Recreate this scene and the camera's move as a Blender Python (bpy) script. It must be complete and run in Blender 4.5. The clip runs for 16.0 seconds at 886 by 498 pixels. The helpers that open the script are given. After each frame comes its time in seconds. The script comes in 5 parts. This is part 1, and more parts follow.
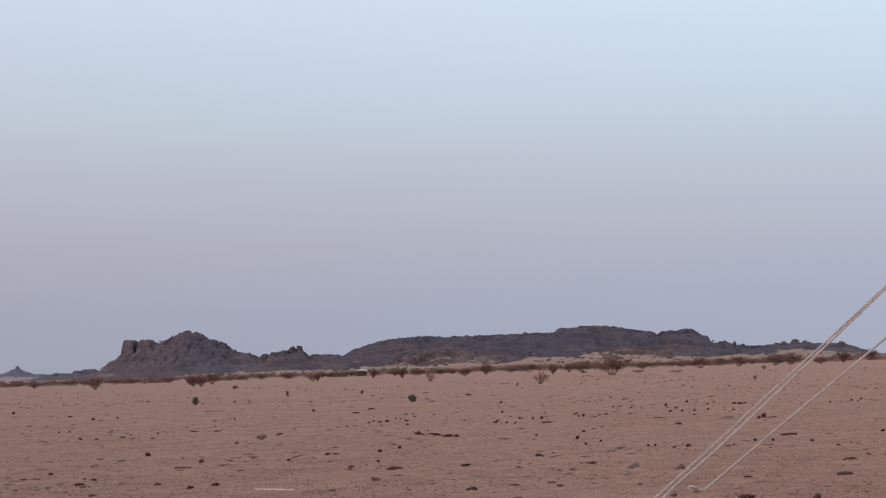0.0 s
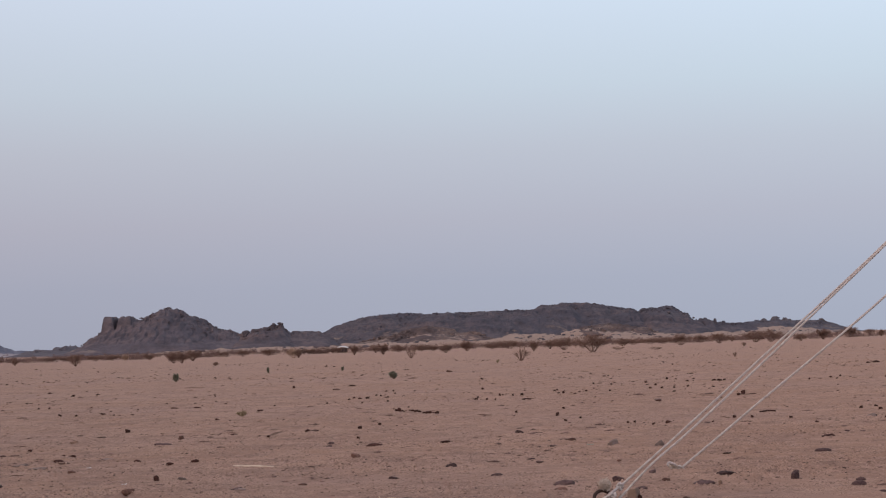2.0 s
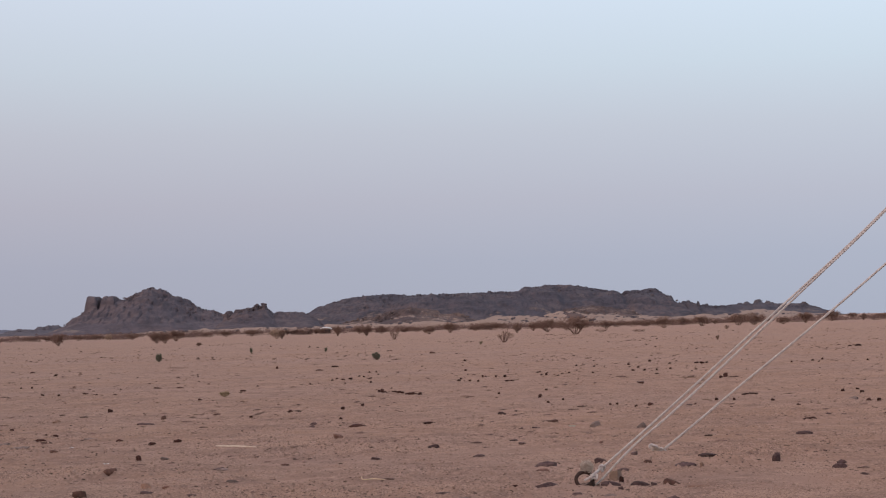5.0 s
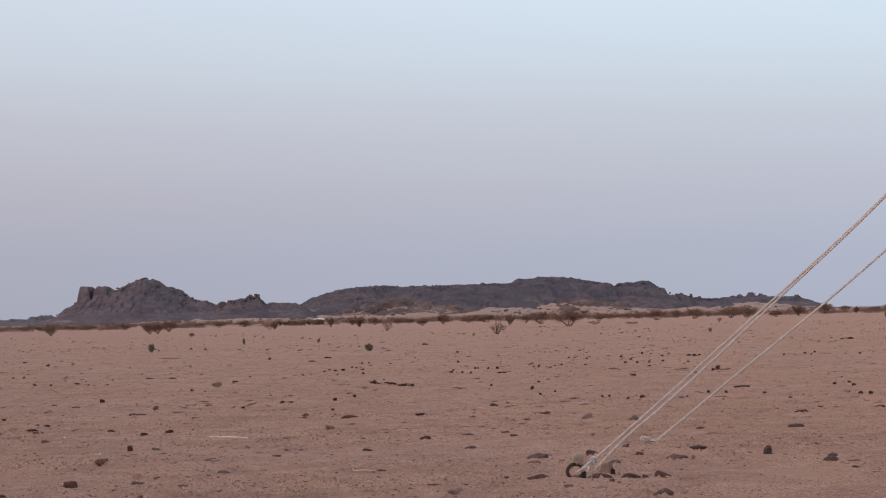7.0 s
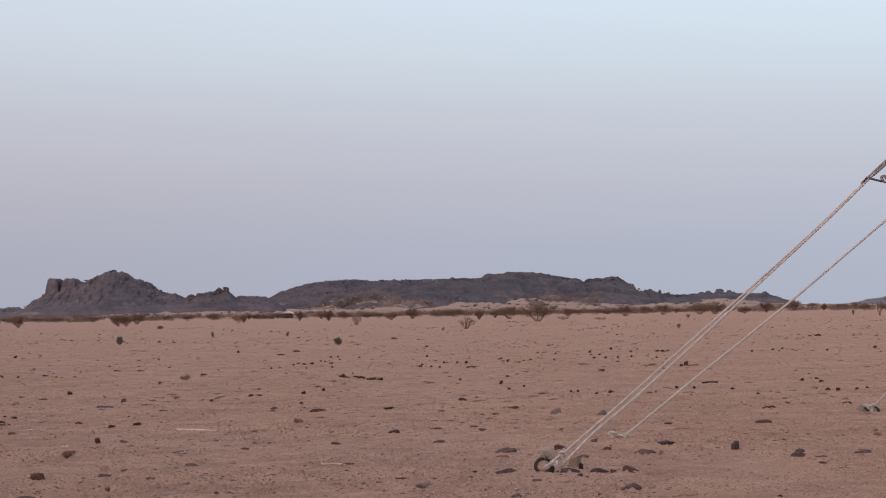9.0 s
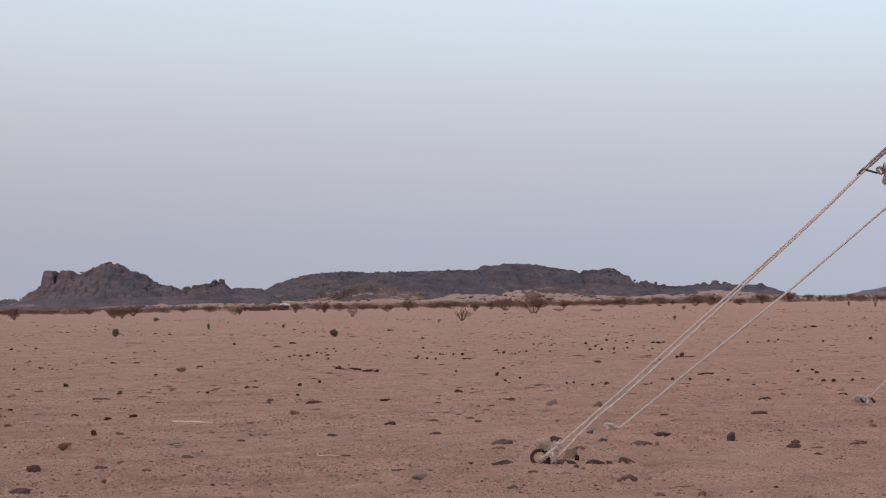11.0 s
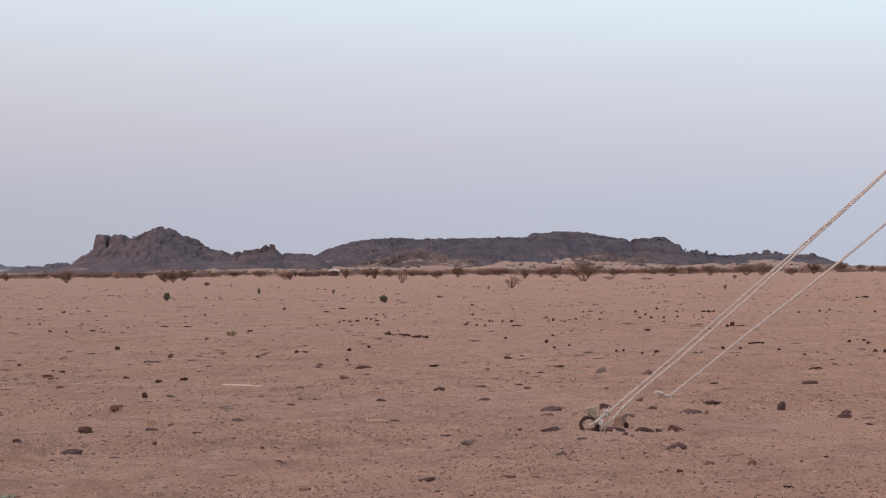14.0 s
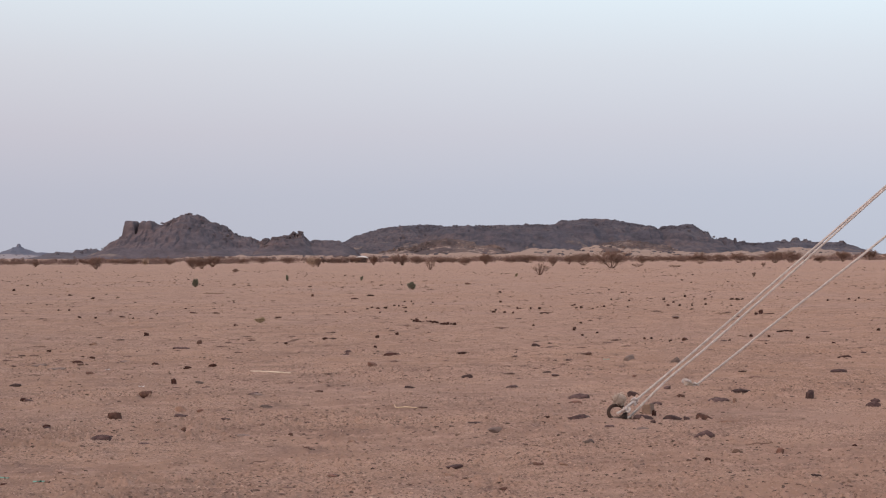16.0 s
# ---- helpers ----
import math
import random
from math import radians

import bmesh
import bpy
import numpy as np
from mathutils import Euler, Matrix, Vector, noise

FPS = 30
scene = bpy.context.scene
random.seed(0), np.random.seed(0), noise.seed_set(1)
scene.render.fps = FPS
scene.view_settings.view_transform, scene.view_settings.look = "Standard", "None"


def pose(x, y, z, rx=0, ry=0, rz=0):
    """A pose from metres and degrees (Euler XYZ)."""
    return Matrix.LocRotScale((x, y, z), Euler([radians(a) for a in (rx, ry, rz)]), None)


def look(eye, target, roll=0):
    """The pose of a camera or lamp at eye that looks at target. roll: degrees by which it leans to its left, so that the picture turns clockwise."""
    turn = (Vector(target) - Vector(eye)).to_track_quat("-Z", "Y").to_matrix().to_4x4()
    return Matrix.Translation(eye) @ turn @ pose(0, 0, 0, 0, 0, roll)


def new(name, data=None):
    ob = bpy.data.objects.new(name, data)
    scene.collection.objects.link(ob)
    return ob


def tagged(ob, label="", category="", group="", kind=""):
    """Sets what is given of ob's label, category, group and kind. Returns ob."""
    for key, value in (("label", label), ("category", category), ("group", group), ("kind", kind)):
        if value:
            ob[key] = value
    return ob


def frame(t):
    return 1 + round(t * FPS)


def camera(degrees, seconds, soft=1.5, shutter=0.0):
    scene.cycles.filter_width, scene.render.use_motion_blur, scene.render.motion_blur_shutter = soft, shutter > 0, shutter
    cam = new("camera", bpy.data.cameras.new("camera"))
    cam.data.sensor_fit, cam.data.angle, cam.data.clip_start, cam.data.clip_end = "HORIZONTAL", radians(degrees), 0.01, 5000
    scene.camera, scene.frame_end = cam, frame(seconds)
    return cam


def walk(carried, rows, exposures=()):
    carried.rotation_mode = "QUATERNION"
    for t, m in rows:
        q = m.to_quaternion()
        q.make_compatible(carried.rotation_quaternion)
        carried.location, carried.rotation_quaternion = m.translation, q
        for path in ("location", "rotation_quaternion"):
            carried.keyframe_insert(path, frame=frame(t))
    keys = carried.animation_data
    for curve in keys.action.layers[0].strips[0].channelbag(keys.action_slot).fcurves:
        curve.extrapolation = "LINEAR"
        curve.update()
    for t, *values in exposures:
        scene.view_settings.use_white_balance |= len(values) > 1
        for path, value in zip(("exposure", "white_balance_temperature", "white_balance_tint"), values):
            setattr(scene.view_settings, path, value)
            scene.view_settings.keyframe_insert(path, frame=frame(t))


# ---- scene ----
cam = camera(28.39, 16.0, soft=1.15)
# seconds, place, yaw to the left, pitch up, roll
ROWS = [
    (0.0, -0.0111, -0.0111, 0.8077, -0.131, 3.848, -1.811),
    (0.5, -0.0049, -0.0088, 0.8093, -0.380, 3.747, -1.875),
    (1.0, -0.0043, -0.0144, 0.8082, -0.723, 3.431, -2.006),
    (1.5, -0.0043, -0.0069, 0.8073, -0.759, 3.208, -1.957),
    (2.0, -0.0024, -0.0046, 0.8070, -0.727, 3.073, -1.780),
    (2.5, -0.0002, -0.0146, 0.8089, -0.567, 3.077, -1.625),
    (3.0, -0.0020, -0.0129, 0.8077, -0.480, 2.980, -1.558),
    (3.5, -0.0023, -0.0094, 0.8055, -0.616, 2.902, -1.521),
    (4.0, -0.0010, -0.0041, 0.8047, -0.818, 2.793, -1.582),
    (4.5, -0.0006, -0.0067, 0.8058, -1.123, 2.609, -1.612),
    (7.0, 0.0049, -0.0028, 0.8059, -1.448, 2.172, -1.266),
    (7.5, 0.0045, 0.0004, 0.8060, -1.688, 2.133, -1.307),
    (8.0, 0.0067, -0.0068, 0.8064, -1.925, 2.085, -1.200),
    (8.5, 0.0076, -0.0011, 0.8051, -2.191, 2.036, -1.138),
    (9.0, 0.0037, 0.0002, 0.8027, -2.435, 1.975, -0.880),
    (11.5, 0.0031, -0.0003, 0.8025, -2.590, 1.640, -0.931),
    (12.0, 0.0024, 0.0079, 0.7973, -2.322, 1.551, -0.580),
    (12.5, 0.0032, 0.0068, 0.7997, -2.065, 1.350, -0.185),
    (13.0, 0.0050, 0.0031, 0.8013, -1.692, 1.169, -0.375),
    (13.5, 0.0020, 0.0062, 0.7989, -1.268, 0.850, -0.520),
    (14.0, 0.0012, 0.0097, 0.7975, -0.917, 0.644, -0.429),
    (14.5, 0.0011, 0.0067, 0.7986, -0.595, 0.529, -0.373),
    (15.0, 0.0013, 0.0125, 0.7990, -0.424, 0.431, -0.358),
    (15.5, -0.0007, 0.0121, 0.7962, -0.213, 0.324, -0.321),
    (16.0, -0.0000, 0.0000, 0.8000, 0.000, 0.222, -0.300),
]


def eye_pose(x, y, z, yaw, pitch, roll):
    yaw, pitch = radians(yaw), radians(pitch)
    ahead = Vector((-math.sin(yaw) * math.cos(pitch), math.cos(yaw) * math.cos(pitch), math.sin(pitch)))
    eye = Vector((x, y, z))
    return look(eye, eye + ahead, roll)


EXPOSURES = [(0.0, -0.36, 6350, 13), (3.5, -0.30, 6400, 13), (7.0, -0.24, 6500, 13), (9.0, -0.22, 6550, 13),
             (12.5, -0.13, 6600, 12), (14.0, -0.02, 6650, 12), (16.0, 0.05, 6700, 11)]
walk(cam, [(t, eye_pose(*rest)) for t, *rest in ROWS], EXPOSURES)


# ---- sky and sun: dusk, the glow stands behind the camera ----
def srgb(r, g, b):
    return tuple(((v / 255 + 0.055) / 1.055) ** 2.4 if v > 10 else v / 255 / 12.92 for v in (r, g, b)) + (1.0,)


SUN_WAY = Vector((-0.62, -0.62, 0.46)).normalized()
world = bpy.data.worlds.new("dusk_sky")
scene.world = world
world.use_nodes = True
wn, wl = world.node_tree.nodes, world.node_tree.links
wn.clear()
w_out, w_bg = wn.new("ShaderNodeOutputWorld"), wn.new("ShaderNodeBackground")
w_co, w_sep, w_ramp = wn.new("ShaderNodeTexCoord"), wn.new("ShaderNodeSeparateXYZ"), wn.new("ShaderNodeValToRGB")
wl.new(w_co.outputs["Generated"], w_sep.inputs[0])
wl.new(w_sep.outputs["Z"], w_ramp.inputs["Fac"])
SKY = [(0.0, (181, 187, 203)), (0.035, (186, 192, 208)), (0.07, (198, 201, 214)), (0.11, (209, 216, 227)),
       (0.145, (218, 232, 243)), (0.215, (234, 250, 266)), (0.5, (212, 226, 244)), (1.0, (186, 204, 232))]
els = w_ramp.color_ramp.elements
while len(els) < len(SKY):
    els.new(0.5)
for e, (p, c) in zip(els, SKY):
    e.position, e.color = p, srgb(*c)
w_dot, w_pow = wn.new("ShaderNodeVectorMath"), wn.new("ShaderNodeMath")
w_dot.operation, w_pow.operation = "DOT_PRODUCT", "POWER"
w_dot.inputs[1].default_value = SUN_WAY
w_map = wn.new("ShaderNodeMapRange")
w_map.inputs["From Min"].default_value, w_map.inputs["From Max"].default_value = -0.2, 1.0
wl.new(w_co.outputs["Generated"], w_dot.inputs[0])
wl.new(w_dot.outputs["Value"], w_map.inputs["Value"])
wl.new(w_map.outputs["Result"], w_pow.inputs[0])
w_pow.inputs[1].default_value = 2.5
w_glow, w_add = wn.new("ShaderNodeVectorMath"), wn.new("ShaderNodeVectorMath")
w_glow.operation, w_add.operation = "SCALE", "ADD"
w_glow.inputs[0].default_value = (0.95, 0.72, 0.56)
wl.new(w_pow.outputs[0], w_glow.inputs["Scale"])
# bluer and brighter to the right, with the pink dusk belt to the left
w_side, w_tint, w_lift = wn.new("ShaderNodeVectorMath"), wn.new("ShaderNodeVectorMath"), wn.new("ShaderNodeVectorMath")
w_side.operation, w_lift.operation, w_tint.operation = "SCALE", "ADD", "MULTIPLY"
w_side.inputs[0].default_value, w_lift.inputs[1].default_value = (0.15, 0.26, 0.27), (1.0, 1.0, 1.0)
wl.new(w_sep.outputs["X"], w_side.inputs["Scale"])
wl.new(w_side.outputs[0], w_lift.inputs[0])
wl.new(w_lift.outputs[0], w_tint.inputs[1])
wl.new(w_ramp.outputs["Color"], w_tint.inputs[0])
wl.new(w_tint.outputs[0], w_add.inputs[0])
wl.new(w_glow.outputs[0], w_add.inputs[1])
wl.new(w_add.outputs[0], w_bg.inputs["Color"])
w_bg.inputs["Strength"].default_value = 1.0
wl.new(w_bg.outputs[0], w_out.inputs[0])

sun = new("sun", bpy.data.lights.new("sun", "SUN"))
sun.data.energy, sun.data.angle, sun.data.color = 0.75, radians(16), (1.0, 0.80, 0.64)
sun.matrix_world = look(SUN_WAY * 50, (0, 0, 0))


# ---- materials ----
def surface(name, colours, scales, rough=0.9, bump=0.3, bump_scale=60.0, bump_far=0.01, metal=0.0, vary="", contrast=(0.35, 0.65), own=False, spread=(0.6, 1.45)):
    """Colours mixed by noises of two or three scales, with relief; vary: 'object' or 'island' shifts the value piece by piece."""
    m = bpy.data.materials.new(name)
    m.use_nodes = True
    n, l = m.node_tree.nodes, m.node_tree.links
    b = n["Principled BSDF"]
    b.inputs["Roughness"].default_value, b.inputs["Metallic"].default_value = rough, metal
    b.inputs["Specular IOR Level"].default_value = 0.05
    if own:
        co = n.new("ShaderNodeTexCoord").outputs["Object"]
    else:
        co = n.new("ShaderNodeNewGeometry").outputs["Position"]
    last = None
    for i, (c, s) in enumerate(zip(colours[1:], scales)):
        t, r, mix = n.new("ShaderNodeTexNoise"), n.new("ShaderNodeMapRange"), n.new("ShaderNodeMix")
        t.inputs["Scale"].default_value, t.inputs["Detail"].default_value, t.inputs["Roughness"].default_value = s, 6.0, 0.62
        l.new(co, t.inputs["Vector"])
        r.inputs["From Min"].default_value, r.inputs["From Max"].default_value = contrast
        l.new(t.outputs["Fac"], r.inputs["Value"])
        mix.data_type = "RGBA"
        l.new(r.outputs["Result"], mix.inputs["Factor"])
        if last is None:
            mix.inputs["A"].default_value = (*colours[0], 1)
        else:
            l.new(last, mix.inputs["A"])
        mix.inputs["B"].default_value = (*c, 1)
        last = mix.outputs["Result"]
    if vary:
        src = n.new("ShaderNodeObjectInfo").outputs["Random"] if vary == "object" else n.new("ShaderNodeNewGeometry").outputs["Random Per Island"]
        r, h = n.new("ShaderNodeMapRange"), n.new("ShaderNodeHueSaturation")
        r.inputs["To Min"].default_value, r.inputs["To Max"].default_value = spread
        l.new(src, r.inputs["Value"])
        l.new(r.outputs["Result"], h.inputs["Value"])
        l.new(last, h.inputs["Color"])
        last = h.outputs["Color"]
    l.new(last, b.inputs["Base Color"])
    if bump:
        t, bp = n.new("ShaderNodeTexNoise"), n.new("ShaderNodeBump")
        t.inputs["Scale"].default_value, t.inputs["Detail"].default_value = bump_scale, 8.0
        bp.inputs["Strength"].default_value, bp.inputs["Distance"].default_value = bump, bump_far
        l.new(co, t.inputs["Vector"])
        l.new(t.outputs["Fac"], bp.inputs["Height"])
        l.new(bp.outputs["Normal"], b.inputs["Normal"])
    return m


def sand():
    """Gravelly sand: broad tints, hand-wide patches, dark smudges of grit, crumbly and smooth ground, specks of shade
    put into the colour, relief of clods and grains.
    """
    m = bpy.data.materials.new("desert_sand")
    m.use_nodes = True
    n, l = m.node_tree.nodes, m.node_tree.links
    b = n["Principled BSDF"]
    b.inputs["Roughness"].default_value, b.inputs["Specular IOR Level"].default_value = 0.95, 0.05
    b.inputs["Diffuse Roughness"].default_value = 1.0
    co = n.new("ShaderNodeNewGeometry").outputs["Position"]

    def field(scale, low, high, detail=6.0, rough=0.62, top=1.0):
        t, r = n.new("ShaderNodeTexNoise"), n.new("ShaderNodeMapRange")
        t.inputs["Scale"].default_value, t.inputs["Detail"].default_value, t.inputs["Roughness"].default_value = scale, detail, rough
        l.new(co, t.inputs["Vector"])
        r.inputs["From Min"].default_value, r.inputs["From Max"].default_value, r.inputs["To Max"].default_value = low, high, top
        l.new(t.outputs["Fac"], r.inputs["Value"])
        return r.outputs["Result"]

    def times(p, q):
        k = n.new("ShaderNodeMath")
        k.operation = "MULTIPLY"
        l.new(p, k.inputs[0])
        l.new(q, k.inputs[1])
        return k.outputs[0]

    def over(under, colour, factor):
        mix = n.new("ShaderNodeMix")
        mix.data_type = "RGBA"
        if isinstance(under, tuple):
            mix.inputs["A"].default_value = (*under, 1)
        else:
            l.new(under, mix.inputs["A"])
        mix.inputs["B"].default_value = (*colour, 1)
        l.new(factor, mix.inputs["Factor"])
        return mix.outputs["Result"]

    c = over((0.316, 0.193, 0.140), (0.322, 0.208, 0.166), field(0.16, 0.42, 0.60, 3.0))
    c = over(c, (0.385, 0.242, 0.180), field(0.55, 0.46, 0.64, 9.0, 0.70))
    c = over(c, (0.241, 0.150, 0.119), field(1.7, 0.46, 0.64, 8.0, 0.72))
    c = over(c, (0.395, 0.254, 0.198), field(5.5, 0.50, 0.68, 5.0, 0.68))
    c = over(c, (0.158, 0.101, 0.086), field(2.6, 0.56, 0.68, 7.0, 0.76, 0.8))
    crumbly = field(1.1, 0.38, 0.56, 4.0)
    c = over(c, (0.423, 0.277, 0.214), times(field(46.0, 0.52, 0.68, 3.0), crumbly))
    # fine dark specks: shade between the crumbs, put into the colour
    c = over(c, (0.134, 0.084, 0.068), times(field(75.0, 0.52, 0.66, 3.0), crumbly))
    l.new(c, b.inputs["Base Color"])
    last = None
    for scale, far, strength in ((7.0, 0.03, 0.22), (70.0, 0.012, 0.6), (230.0, 0.006, 0.6)):
        t, bp = n.new("ShaderNodeTexNoise"), n.new("ShaderNodeBump")
        t.inputs["Scale"].default_value, t.inputs["Detail"].default_value, t.inputs["Roughness"].default_value = scale, 5.0, 0.65
        bp.inputs["Strength"].default_value, bp.inputs["Distance"].default_value = strength, far
        l.new(co, t.inputs["Vector"])
        l.new(t.outputs["Fac"], bp.inputs["Height"])
        if last:
            l.new(last, bp.inputs["Normal"])
        last = bp.outputs["Normal"]
    l.new(last, b.inputs["Normal"])
    return m


M_GROUND = sand()
M_GRAVEL = surface("gravel", [(0.36, 0.228, 0.170), (0.43, 0.292, 0.228), (0.21, 0.130, 0.105)], [7.0, 40.0], 0.9, 0, vary="island", spread=(0.72, 1.3))
M_CLOD = surface("sandy_clod", [(0.30, 0.18, 0.13), (0.36, 0.22, 0.16)], [7.0], 0.95, 0, vary="island", spread=(0.6, 1.05))
M_FLAKE = surface("stone_flake", [(0.155, 0.090, 0.072), (0.215, 0.132, 0.105), (0.095, 0.058, 0.051)], [7.0, 30.0], 0.9, 0, vary="island")
# grit darkened so its lumps also pass for small shadows in the sand
M_GRIT_SHADE = surface("grit_and_shade", [(0.15, 0.095, 0.075), (0.21, 0.135, 0.105), (0.10, 0.066, 0.056)], [9.0, 40.0], 0.9, 0, vary="island")
M_PEBBLE = surface("dark_pebble", [(0.040, 0.019, 0.016), (0.074, 0.037, 0.030)], [14.0], 0.85, 0.2, vary="island")
def rock(name, dark, brown, pale, sandy, sand_top=7.0, amount=0.56, patch_scale=0.045):
    """Desert-varnished rock: slate and brown beds, dark clefts, with sand lying on its gentler foot."""
    m = surface(name, [dark, brown, tuple(c * 0.68 for c in dark), pale, tuple(c * 0.84 for c in dark)], [0.022, 0.09, 0.05, 0.30], 0.95, 0.6, 0.45, 1.2, contrast=(0.47, 0.60))
    n, l = m.node_tree.nodes, m.node_tree.links
    b = n["Principled BSDF"]
    under = b.inputs["Base Color"].links[0].from_socket
    geo, sep, nor = n.new("ShaderNodeNewGeometry"), n.new("ShaderNodeSeparateXYZ"), n.new("ShaderNodeSeparateXYZ")
    l.new(geo.outputs["Position"], sep.inputs[0])
    l.new(geo.outputs["True Normal"], nor.inputs[0])
    low, flat, t, patch, a, c, mix = (n.new("ShaderNode" + k) for k in ("MapRange", "MapRange", "TexNoise", "MapRange", "Math", "Math", "Mix"))
    low.inputs["From Min"].default_value, low.inputs["From Max"].default_value = sand_top, sand_top * 0.45
    l.new(sep.outputs["Z"], low.inputs["Value"])
    flat.inputs["From Min"].default_value, flat.inputs["From Max"].default_value = 0.55, 0.85
    l.new(nor.outputs["Z"], flat.inputs["Value"])
    t.inputs["Scale"].default_value, t.inputs["Detail"].default_value, t.inputs["Roughness"].default_value = patch_scale, 9.0, 0.68
    l.new(geo.outputs["Position"], t.inputs["Vector"])
    patch.inputs["From Min"].default_value, patch.inputs["From Max"].default_value = amount, amount + 0.07
    l.new(t.outputs["Fac"], patch.inputs["Value"])
    a.operation = c.operation = "MULTIPLY"
    l.new(low.outputs[0], a.inputs[0])
    l.new(flat.outputs[0], a.inputs[1])
    l.new(a.outputs[0], c.inputs[0])
    l.new(patch.outputs[0], c.inputs[1])
    mix.data_type = "RGBA"
    l.new(c.outputs[0], mix.inputs["Factor"])
    l.new(under, mix.inputs["A"])
    mix.inputs["B"].default_value = (*sandy, 1)
    l.new(mix.outputs["Result"], b.inputs["Base Color"])
    return m


M_ROCK = rock("hill_rock", (0.115, 0.093, 0.104), (0.135, 0.100, 0.103), (0.143, 0.109, 0.114), (0.22, 0.165, 0.145), 5.0, 0.60)
M_RIDGE_ROCK = rock("ridge_rock", (0.092, 0.080, 0.094), (0.133, 0.100, 0.102), (0.122, 0.099, 0.105), (0.25, 0.176, 0.145), 11.0, 0.59)
M_KNOLL_ROCK = rock("knoll_rock", (0.109, 0.088, 0.098), (0.133, 0.098, 0.100), (0.141, 0.107, 0.109), (0.24, 0.175, 0.148), 3.0, 0.60)
M_TAIL_ROCK = rock("tail_rock", (0.100, 0.090, 0.107), (0.128, 0.102, 0.106), (0.120, 0.102, 0.111), (0.32, 0.222, 0.176), 6.0, 0.56)
# the low rise stands farther off: a little haze is mixed into its colour
M_LOW_ROCK = rock("low_rise_rock_with_haze", (0.130, 0.112, 0.126), (0.142, 0.117, 0.124), (0.140, 0.118, 0.126), (0.22, 0.18, 0.17), 2.0, 0.62)
M_RUBBLE = rock("rubble_slope", (0.110, 0.081, 0.080), (0.162, 0.108, 0.096), (0.172, 0.119, 0.103), (0.31, 0.217, 0.180), 12.0, 0.54, 0.15)
# rock of the farthest hills: distance haze is put into the pale bluish colour
M_HAZE_ROCK = surface("far_rock_with_haze", [(0.175, 0.165, 0.195), (0.145, 0.136, 0.165)], [0.03], 0.95, 0.5, 0.5, 0.6)
# sand below the far peak, its greyish pallor is haze put into the colour
M_HAZY_SAND = surface("far_sand_with_haze", [(0.31, 0.262, 0.268), (0.27, 0.226, 0.232)], [0.02], 0.95, 0)
M_DRIFT = surface("pale_sand", [(0.355, 0.246, 0.195), (0.260, 0.181, 0.149), (0.325, 0.225, 0.179)], [0.05, 0.4], 0.95, 0.3, 2.0, 0.1)
STONE = {
    "slate": surface("slate_stone", [(0.090, 0.053, 0.050), (0.135, 0.084, 0.077), (0.054, 0.033, 0.033)], [9.0, 60.0], 0.75, 0.5, 120.0, 0.004, vary="object"),
    "dark": surface("dark_stone", [(0.052, 0.022, 0.018), (0.080, 0.037, 0.030), (0.034, 0.016, 0.014)], [12.0, 70.0], 0.85, 0.4, 120.0, 0.004, vary="object"),
    "grey": surface("grey_stone", [(0.165, 0.117, 0.105), (0.12, 0.086, 0.080), (0.20, 0.142, 0.123)], [9.0, 60.0], 0.85, 0.5, 120.0, 0.004, vary="object"),
    "brown": surface("brown_stone", [(0.155, 0.078, 0.060), (0.20, 0.105, 0.080), (0.10, 0.056, 0.046)], [9.0, 60.0], 0.85, 0.5, 120.0, 0.004, vary="object"),
    "rust": surface("rust_stone", [(0.22, 0.125, 0.090), (0.28, 0.17, 0.125), (0.15, 0.09, 0.07)], [9.0, 60.0], 0.85, 0.5, 120.0, 0.004, vary="object"),
    "tan": surface("tan_stone", [(0.22, 0.145, 0.112), (0.27, 0.185, 0.145), (0.16, 0.108, 0.085)], [12.0, 60.0], 0.9, 0.5, 120.0, 0.004),
}
STONE_WORDS = {
    "slate": "dark slate-grey angular stone lying on the sand", "dark": "small blackish-brown stone lying on the sand",
    "grey": "dusty grey weathered stone lying on the sand", "brown": "reddish-brown blocky stone lying on the sand",
    "rust": "rust-coloured crumbly stone half sunk in the sand", "tan": "tan squared stone block beside the rope stake",
}
M_ROPE = surface("rope_fibre", [(0.53, 0.456, 0.428), (0.61, 0.528, 0.498), (0.39, 0.332, 0.312)], [9.0, 70.0], 0.95, 0.25, 250.0, 0.002)
# darker and greyer than the rope below the slider
M_GREY_ROPE = surface("darker_grey_rope", [(0.27, 0.225, 0.222), (0.36, 0.305, 0.300), (0.19, 0.158, 0.158)], [9.0, 70.0], 0.95, 0.25, 250.0, 0.002)
M_FRAY = surface("frayed_fibre", [(0.47, 0.37, 0.31), (0.57, 0.46, 0.39)], [60.0], 0.95, 0)
M_IRON = surface("rusty_iron", [(0.045, 0.034, 0.032), (0.085, 0.050, 0.040)], [40.0], 0.7, 0.4, 200.0, 0.003, metal=0.4)
M_STEEL = surface("dull_steel", [(0.14, 0.13, 0.135), (0.08, 0.075, 0.08)], [60.0], 0.5, 0.2, 200.0, 0.001, metal=0.8)
M_CLOTH = surface("brown_cloth", [(0.24, 0.18, 0.155), (0.32, 0.24, 0.205)], [40.0], 0.95, 0.3, 200.0, 0.003)
M_STICK = surface("bleached_wood", [(0.62, 0.50, 0.41), (0.50, 0.38, 0.30)], [25.0], 0.9, 0.3, 90.0, 0.003)
